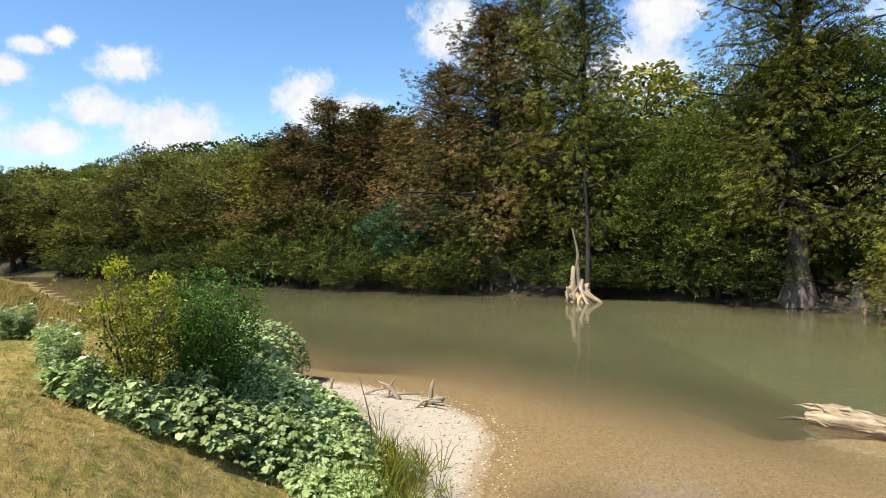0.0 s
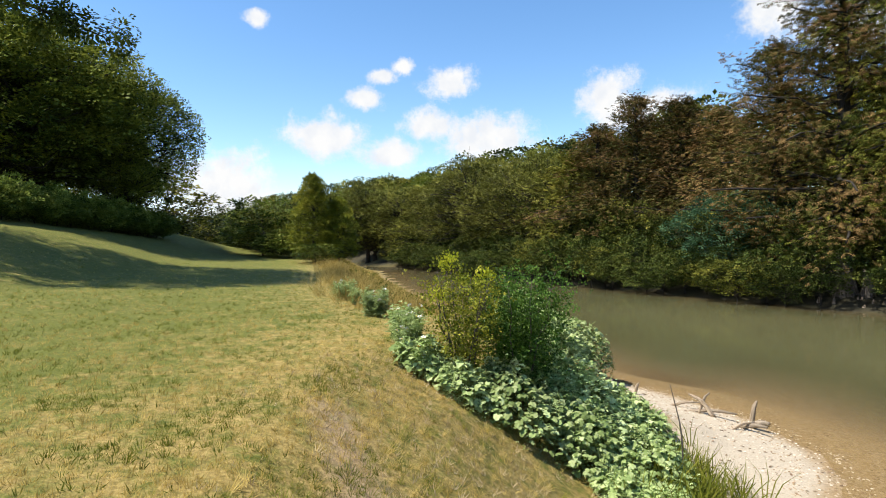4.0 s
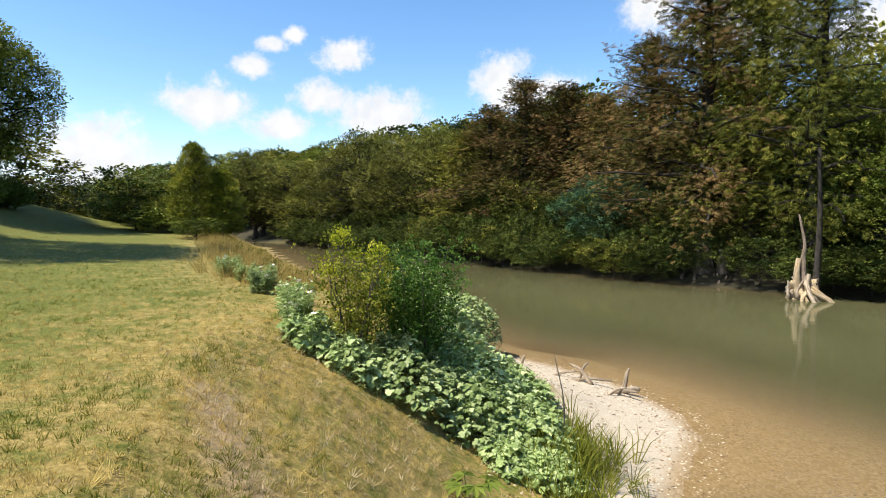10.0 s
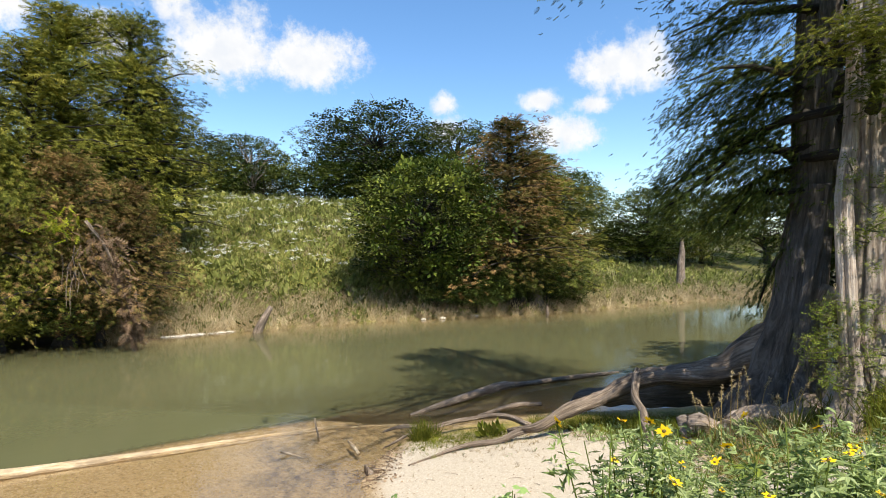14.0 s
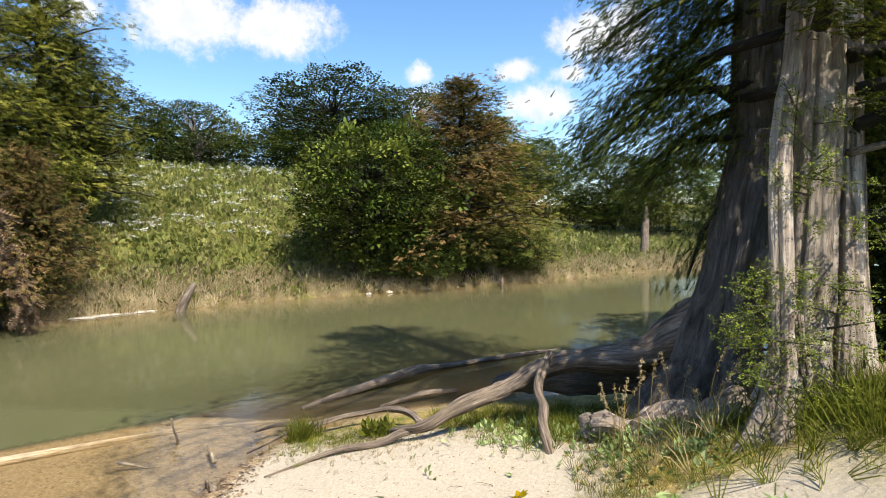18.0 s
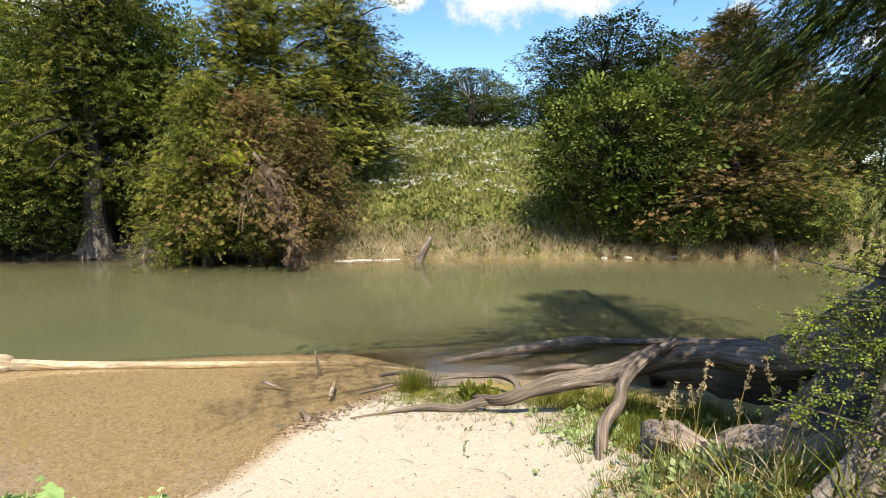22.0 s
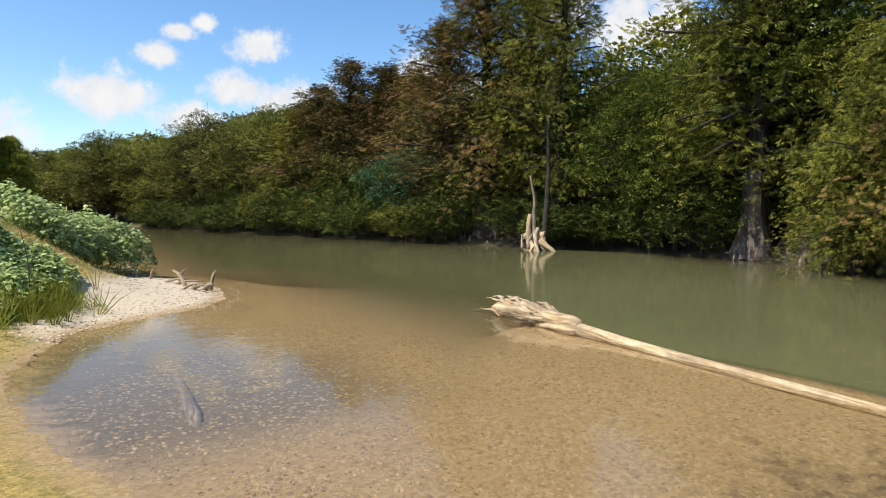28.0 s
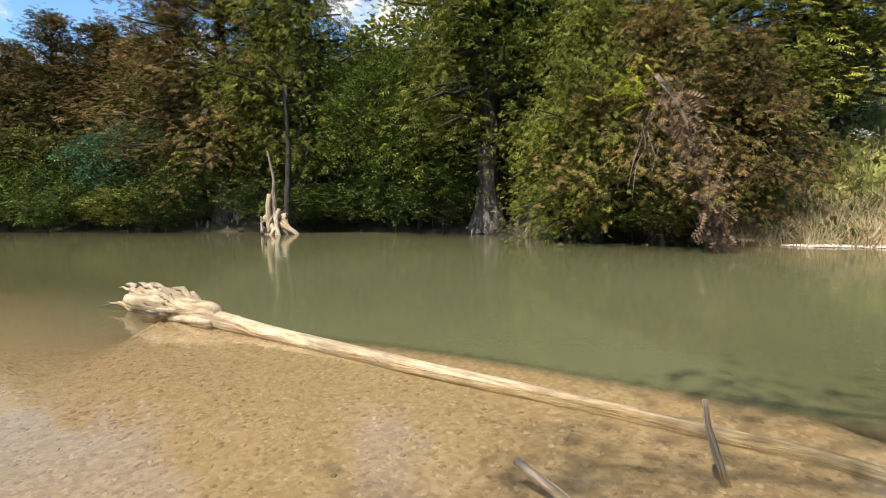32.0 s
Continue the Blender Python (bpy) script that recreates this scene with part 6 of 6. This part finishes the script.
def litter():
    """Pebbles, chips and leaf scraps on sand and gravel."""
    rng = np.random.RandomState(77)

    def flat(name, n, xs, ys, size, mat, label, keep, lift=.004, kind="chip"):
        x, y = rng.uniform(*xs, n), rng.uniform(*ys, n)
        h, dn, df, _ = plan(x, y)
        k = keep(x, y, dn)
        x, y, h = x[k], y[k], h[k]
        m = len(x)
        a = rng.uniform(0, 6.28, m)
        s = Soup()
        scatter(s, kind, np.stack([x, y, h + lift], 1), np.stack([np.cos(a), np.sin(a), rng.normal(0, .15, m)], 1), np.repeat(UP[None], m, 0) + rng.normal(0, .15, (m, 3)), rng.uniform(*size, m), rng, .05)
        me = s.mesh(name, mat)
        tagged(new(name, me), label, "litter" if kind == "chip" else "pebbles", kind="stuff")

    def on_beach(x, y, dn):
        w = .35 * waves(x, y, 1.7, 8)
        return (dn > .1) & (dn < 6.3) & (x + w + .22 * (y - 2) > 5.0) & (x + w - .1 * y < 10.4)

    def on_spit(x, y, dn):
        return (dn > -.4) & (dn < 2.4) & (x < 1.5)
    flat("leaf_litter", 2600, (5, 11), (-.5, 6), (.010, .032), LITTER_DARK, "small brown leaf scraps scattered over the sand", lambda x, y, d: on_beach(x, y, d) & (rng.uniform(0, 1, len(x)) < .4))
    flat("wood_chips", 9000, (5, 11), (-.5, 6), (.007, .024), LITTER_PALE, "pale chips and gravel grains on the sand", on_beach)
    flat("drift_litter", 1500, (8.5, 10.4), (5.1, 6.6), (.02, .07), LITTER_DARK, "dark brown leaf and bark drift at the water's edge", lambda x, y, d: (np.hypot((x - 9.3) * .7, (y - 5.75) * 1.3) + .25 * rng.normal(0, 1, len(x)) < .38), .008)
    flat("gravel", 8000, (-8, 1.5), (10, 19), (.02, .055), LITTER_PALE, "pale gravel on the spit", on_spit, .0, "pebble")
    flat("spit_litter", 2600, (-8, 1.5), (10, 19), (.02, .07), LITTER_DARK, "brown leaf scraps and bark bits on the gravel spit", lambda x, y, d: on_spit(x, y, d) & (rng.uniform(0, 1, len(x)) < .6))
    flat("spit_pebbles", 6000, (-8, 2.2), (9, 19), (.02, .06), PEBBLE, "tan pebbles along the edge of the spit", lambda x, y, d: (d > -1.2) & (d < .9) & (x < 2.2), .0, "pebble")
    flat("gravel", 3500, (4.5, 10.5), (4.6, 7.0), (.02, .05), PEBBLE, "tan gravel along the beach edge", lambda x, y, d: (d > -.9) & (d < .35), .0, "pebble")
    flat("bed_gravel", 16000, (1.5, 12.0), (5.2, 13), (.025, .07), PEBBLE, "tan gravel on the shallow river bed", lambda x, y, d: (d < -.1) & ((x - 6.4) * .75 + (y - 13.2) * .66 < .05), -.004, "pebble")


def pebble_sprig():
    bm = bmesh.new()
    bmesh.ops.create_icosphere(bm, subdivisions=1, radius=.5)
    v = np.array([(p.co.x * .8, p.co.y, p.co.z * .45) for p in bm.verts])
    f = np.array([[q.index for q in p.verts] for p in bm.faces])
    bm.free()
    k = (v[f][:, :, 2].max(1) > -.05)
    return v, f[k]


SPRIG["pebble"] = pebble_sprig()
SPRIG["chip"] = (np.array([(-.3, -.5, 0), (.25, -.4, .08), (.4, .5, .02), (-.15, .45, .1)]), np.array([[0, 1, 2], [0, 2, 3]]))


def litter_mat(name, stops):
    m, nt, b = material(name)
    geo = nt.nodes.new("ShaderNodeNewGeometry")
    nt.links.new(ramp(nt, geo.outputs["Random Per Island"], stops), b.inputs["Base Color"])
    b.inputs["Roughness"].default_value = .9
    return m


LITTER_DARK = litter_mat("leaf_scraps", [(0, (.08, .05, .03)), (.6, (.22, .14, .08)), (1, (.38, .27, .16))])
LITTER_PALE = litter_mat("pale_chips", [(0, (.34, .26, .18)), (.5, (.50, .41, .30)), (1, (.68, .60, .48))])
PEBBLE = litter_mat("tan_pebbles", [(0, (.17, .115, .06)), (.5, (.27, .19, .105)), (1, (.35, .26, .155))])
litter()


def flower_heads():
    rng = np.random.RandomState(31)
    x, y = in_meadow(5, 24)(rng, 520)
    h = plan(x, y)[0]
    s = Soup()
    for a, b, z in zip(x, y, h):
        if (a - 31) ** 2 + (b - 19) ** 2 > 200 + 60 * math.sin(a * 1.3):
            continue
        n = rng.randint(4, 10)
        pos = np.array([a, b, z + rng.uniform(1.0, 1.5)]) + rng.normal(0, .16, (n, 3)) * np.array([1.6, 1.6, .4])
        scatter(s, "broad", pos, rng.normal(0, 1, (n, 3)) * np.array([1, 1, .1]), np.repeat(UP[None], n, 0), rng.uniform(.14, .26, n), rng, .15)
    tagged(new("white_flowers", s.mesh("white_flowers", LEAF["white"])), "white flower heads scattered over the far slope", "flowers", kind="stuff")


flower_heads()

# ---------------------------------------------------------------- plants of the near bank


def big_leaf(seed=0):
    """A drooping five-lobed leaf, about 1 m across, stalk at the origin, blade along +y."""
    rng = np.random.RandomState(seed)
    n = 27
    fold, droop = rng.uniform(.12, .34), rng.uniform(.35, .75)
    v, f = [(0, .40, .05)], []
    for ring in (.5, 1.0):
        for k in range(n):
            a = -2.72 + 5.44 * k / (n - 1)
            lobe = .60 + .40 * abs(math.cos(a * 1.25)) ** 1.3 + (.05 * math.cos(a * 15) if ring == 1 else 0) + rng.normal(0, .015)
            r = .6 * ring * lobe * (1.0 if abs(a) < 2.3 else .72)
            x, y = math.sin(a) * r * .95, .40 + math.cos(a) * r
            z = fold * abs(x) - droop * (x * x + max(0, y - .3) ** 2) + .05 * math.sin(a * 5 + seed) * ring
            v.append((x, y, z))
    for k in range(1, n):
        f.append([0, k + 1, k])
        f += [[k, k + 1, n + k + 1], [k, n + k + 1, n + k]]
    return np.array(v, float), np.array(f)


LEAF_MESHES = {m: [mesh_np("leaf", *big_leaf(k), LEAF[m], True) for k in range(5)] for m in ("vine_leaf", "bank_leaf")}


def vine_clump(x, y, r, h, n, size, seed, label, under=700, stalks=10, loose=False):
    """A mound of leafy shoots: every shoot ends in a whorl of drooping leaves."""
    rng = np.random.RandomState(seed)
    z0 = height(x, y)
    t = empty("vine_plant", x, y, z0, label, "plant", "broad-leaved plants on the bank")
    s = Soup()
    q = unit(rng.normal(0, 1, (under, 3)))
    q[:, 2] = np.abs(q[:, 2])
    rr = rng.uniform(.5, 1.03, under)[:, None]
    pos = q * np.array([r, r, h]) * rr
    pos[:, 2] += plan(x + pos[:, 0], y + pos[:, 1])[0] - z0
    scatter(s, "broad", pos, q + rng.normal(0, .5, (under, 3)), np.repeat(UP[None], under, 0), rng.uniform(.05, .11, under), rng, .45)
    m = int((320 if loose else 800) * r * r / .8)
    a, u = rng.uniform(0, 6.283, m), rng.uniform(0, 1, m) ** .5
    p = np.stack([np.cos(a) * u * r, np.sin(a) * u * r], 1)
    lump = (.78 if loose else 1) + (.22 if loose else .16) * waves(x + p[:, 0], y + p[:, 1], 6.0, seed)
    z = h * np.sqrt(np.clip(1 - .92 * u * u, 0, 1)) * lump * rng.uniform(.72, 1.05, m) + plan(x + p[:, 0], y + p[:, 1])[0] - z0
    out = np.stack([np.cos(a), np.sin(a), np.full(m, -.35)], 1) + rng.normal(0, .7, (m, 3))
    scatter(s, "lobed", np.column_stack([p, z]), out, UP[None] * 1.6 + np.column_stack([p * .6 / r, np.zeros(m)]), rng.uniform(.06, .135, m), rng, .22)
    tagged(child("foliage", s.mesh("foliage", LEAF["vine"]), t), kind="stuff")
    whorl = 7
    for j in range(n // whorl):
        a, u = rng.uniform(0, 6.28), rng.uniform(0, 1) ** .52
        px, py = math.cos(a) * r * u, math.sin(a) * r * u
        lift = rng.uniform(.5, 1.18) if loose else rng.uniform(.66, 1.22)
        ground = float(plan(np.array([x + px]), np.array([y + py]))[0][0]) - z0
        pz = h * math.sqrt(max(0, 1 - .92 * u * u)) * lift + ground
        turn = rng.uniform(0, 360)
        for k in range(whorl):
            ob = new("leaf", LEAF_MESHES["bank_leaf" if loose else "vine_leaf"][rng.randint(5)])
            ob.parent = t
            young = k == whorl - 1
            sc = size * (rng.uniform(.35, .55) if young else rng.uniform(.7, 1.4))
            tilt = rng.uniform(20, 45) if young else rng.uniform(-30, 14)
            drop = 0 if young else -(.042 if loose else .028) * k - rng.uniform(0, .03)
            out = .015 + .012 * k
            g = turn + 137.5 * k + rng.normal(0, 14)
            ob.matrix_basis = pose(px - out * math.sin(radians(g)), py + out * math.cos(radians(g)), pz + drop, tilt, rng.normal(0, 14), g) @ Matrix.Scale(sc, 4)
        if j < stalks:
            wood_part("stem", [(np.array([(px * .6, py * .6, max(ground - .03, pz - h * .9)), (px * .85, py * .85, pz - h * .4), (px, py, pz)]), [.009, .007, .004])], LEAF["broad"], t, 4, 0)
    return t


def shrub(x, y, h, w, leaf, kind, n, seed, name, label, tips=0):
    rng = np.random.RandomState(seed)
    t = empty(name, x, y, height(x, y), label, "shrub")
    s, tip = Soup(), Soup()
    for k in range(11):
        a = rng.uniform(0, 6.28)
        e = np.array([math.cos(a) * w * .34, math.sin(a) * w * .34, h * rng.uniform(.6, .98)])
        line = bend((math.cos(a) * .05, math.sin(a) * .05, -.05), e, 6, 0, .05, rng)
        wood_part("stem", [(line, np.linspace(.018, .005, 6))], BARK, t, 5, .05, k)
        m = n // 11
        tt = rng.uniform(.12, 1, m) ** .8
        pos = e * tt[:, None] + rng.normal(0, w * .135, (m, 3)) * np.array([1, 1, .7])
        pos[:, 2] = np.maximum(pos[:, 2], .08)
        scatter(s, kind, pos, rng.normal(0, .6, (m, 3)) + np.array([0, 0, .5]), rng.normal(0, 1, (m, 3)) + UP, rng.uniform(.05, .105, m) if kind == "leaves" else rng.uniform(.09, .2, m), rng, .3)
        if k < tips:
            p = e + rng.normal(0, .05, (26, 3)) + np.array([0, 0, .05])
            scatter(tip, "leaves", p, rng.normal(0, .5, (26, 3)) + UP, rng.normal(0, 1, (26, 3)), rng.uniform(.06, .12, 26), rng, .3, .8)
    child("foliage", s.mesh("foliage", LEAF[leaf]), t)
    if tips:
        child("new_leaves", tip.mesh("new_leaves", LEAF["lime"]), t, "bright lime young leaves")
    return t


def flower_plant(x, y, h, seed, blossoms, mat="yellow", leaf="weed", spread=.32):
    rng = np.random.RandomState(seed)
    t = empty("daisy_plant", x, y, height(x, y), "leafy weed with small yellow daisies" if mat == "yellow" else "leafy pale green weed with white blossoms", "plant", "flowering weeds on the bank")
    s = Soup()
    for k in range(11):
        a = rng.uniform(0, 6.28)
        e = np.array([math.cos(a) * spread * rng.uniform(.3, 1), math.sin(a) * spread * rng.uniform(.3, 1), h * rng.uniform(.45, 1)])
        line = bend((0, 0, -.03), e, 5, 0, .03, rng)
        wood_part("stem", [(line, np.linspace(.008, .003, 5))], LEAF["broad"], t, 4, 0)
        m = 90
        tt = rng.uniform(.08, .93, m) ** .8
        pos = e * tt[:, None] + rng.normal(0, .045, (m, 3))
        g = rng.uniform(0, 6.28, m)
        scatter(s, "lance", pos, np.stack([np.cos(g), np.sin(g), rng.normal(.15, .35, m)], 1), np.repeat(UP[None], m, 0), rng.uniform(.07, .15, m) * (1.15 - .6 * tt), rng, .3)
        if k < blossoms:
            f = Soup()
            c = e + np.array([0, 0, .015])
            size = 1.1 if mat == "white" else rng.uniform(.8, 1.1)
            nrm = unit((UP + rng.normal(0, .5, 3))[None])[0]
            d0 = unit(np.cross(nrm, [.3, .9, .1])[None])[0]
            d1 = np.cross(nrm, d0)
            for j in range(9):
                b = j * .698
                d = d0 * math.cos(b) + d1 * math.sin(b) + nrm * rng.uniform(-.1, .4)
                l = d1 * math.cos(b) - d0 * math.sin(b)
                f.add(np.array([c, c + size * (d * .022 + l * .011), c + size * d * .04, c + size * (d * .022 - l * .011)]), np.array([[0, 1, 2, 3]]))
            head = child("blossom", f.mesh("blossom", LEAF[mat]), t)
            f = Soup()
            f.add(*tube(np.array([c - nrm * .006, c + nrm * .004, c + nrm * .01]), np.array([.006, .011, .005]) * size, 7))
            child("flower_centre", f.mesh("flower_centre", LEAF["yellow" if mat == "white" else "rust"]), head)
    child("foliage", s.mesh("foliage", LEAF[leaf]), t)
    return t


def palmate(x, y, h, seed):
    """A plant with large star-shaped leaves."""
    rng = np.random.RandomState(seed)
    t = empty("castor_plant", x, y, height(x, y), "plant with large star-shaped green leaves", "plant")
    for k in range(6):
        a = 6.28 * k / 6 + rng.uniform(-.3, .3)
        e = np.array([math.cos(a) * .16, math.sin(a) * .16, h * rng.uniform(.75, 1)])
        wood_part("stalk", [(bend((0, 0, 0), e, 4, 0, .01, rng), [.01, .008, .006, .005])], LEAF["broad"], t, 5, 0)
        s = Soup()
        for j in range(7):
            b = a + (j - 3) * .62
            d, l = np.array([math.cos(b), math.sin(b), -.25]), np.array([-math.sin(b), math.cos(b), 0])
            L = .2 * (1 - .09 * abs(j - 3))
            s.add(np.array([e, e + d * L * .5 + l * .035 + UP * .02, e + d * L, e + d * L * .5 - l * .035 + UP * .02]), np.array([[0, 1, 2, 3]]))
        child("leaf", s.mesh("leaf", LEAF["broad"]), t)


def near_plants():
    lab = "broad-leaved pale green vine plants on the bank"
    for k, (x, y, r, h, n) in enumerate(((-5.5, 10.3, .45, .45, 110), (-4.9, 10.35, .5, .42, 130), (-4.2, 10.95, .75, .7, 290), (-3.4, 11.3, .75, .7, 290), (-3.6, 12.0, .9, .8, 300), (-2.75, 11.55, .75, .6, 240), (-2.3, 10.8, .45, .35, 110), (-2.8, 10.7, .4, .35, 90), (-3.1, 12.6, .8, .55, 200), (-4.3, 12.4, .7, .6, 150),
                                         (4.85, 3.4, .68, 1.22, 300), (5.4, 3.35, .55, .92, 200), (5.7, 3.2, .35, .55, 70), (4.35, 3.75, .65, 1.15, 220), (4.0, 4.1, .45, 1.42, 150), (3.55, 4.35, .5, 1.25, 120), (4.3, 2.95, .55, .9, 130),
                                         (-5.4, 15.2, 1.1, 1.25, 170), (-5.4, 16.4, 1.1, 1.45, 190), (-6.2, 16.5, 1.1, 1.45, 170), (-5.2, 17.8, .95, 1.55, 190), (-6.0, 17.8, 1.1, 1.7, 190), (-6.9, 18.8, 1.2, 1.7, 180))):
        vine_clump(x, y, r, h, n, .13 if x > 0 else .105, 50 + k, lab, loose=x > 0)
    shrub(-5.05, 10.6, 1.85, 1.2, "sunlit", "leaves", 1500, 1, "shrub", "yellowish green twiggy shrub with lime shoot tips", 6)
    shrub(-4.5, 11.5, 1.95, 1.7, "glossy", "leaves", 4600, 2, "shrub", "dense dark green shrub beside the lime one")
    for k, (x, y, h) in enumerate(((-5.75, 10.3, .7), (-6.0, 10.6, .75), (-5.5, 10.1, .5), (-6.3, 11.0, .55))):
        flower_plant(x, y, h, 70 + k, 6, "white", "vine", .26)
    for k, (x, y) in enumerate(((-8.4, 13.4), (-9.3, 14.2), (-7.7, 12.3), (-10.4, 15.0), (-11.5, 16.6))):
        flower_plant(x, y, .45, 90 + k, 2, "white", "vine")
    for k, (x, y) in enumerate(((2.75, 2.35), (2.95, 2.15), (3.25, 2.3), (3.05, 1.8), (3.3, 1.45), (3.55, 1.1), (3.75, .75), (3.5, 1.8), (3.9, .4), (4.0, 1.0), (3.85, 1.4), (4.2, 1.7), (3.4, 2.5), (4.1, .1), (4.4, .6), (3.65, 2.2), (2.85, 2.6), (4.05, 2.0))):
        flower_plant(x, y, (2.97 - height(x, y)) * (.8 + .2 * abs(math.sin(k * 2.3))) * (.74 if y < .9 else .86 if x > 3.8 else 1), 80 + k, 2 + k % 3, spread=.42)
    palmate(3.1, 4.2, .5, 1)
    palmate(3.2, 1.75, 1.0, 2)
    palmate(6.5, -2.0, .55, 4)
    palmate(6.0, -2.3, .7, 5)
    palmate(-2.9, 8.8, .35, 3)
    loose_stick("dry_stalk", [(-2.2, 11.6, height(-2.2, 11.6)), (-2.2, 11.6, height(-2.2, 11.6) + .8), (-2.35, 11.6, height(-2.2, 11.6) + 1.5)], [.014, .011, .005], "tall bare dry plant stalk", BARK, 1, "plant", 5)
    for x, y, w, h in ((12.0, -6.0, .75, 1.1), (14.2, -5.4, .6, .8), (13.0, -7.6, .8, 1.05), (16.4, -9.0, .95, 1.25), (10.5, -9.5, .8, 1.0)):
        plant_tree("bank_tree", "dark0", x, y, w, "dark leafy tree behind the old cypress", "tree", "trees behind the old cypress", 60 * w, h, -.3)
    shrub(9.4, -3.6, 3.2, 3.0, "dark", "broad", 1500, 5, "shrub", "dark thicket behind the cypress")
    shrub(11.5, -4.6, 3.6, 3.6, "dark", "broad", 1500, 6, "shrub", "dark thicket behind the cypress")
    shrub(8.2, -5.2, 3.4, 3.2, "broad", "broad", 1500, 7, "shrub", "green thicket behind the cypress")


near_plants()
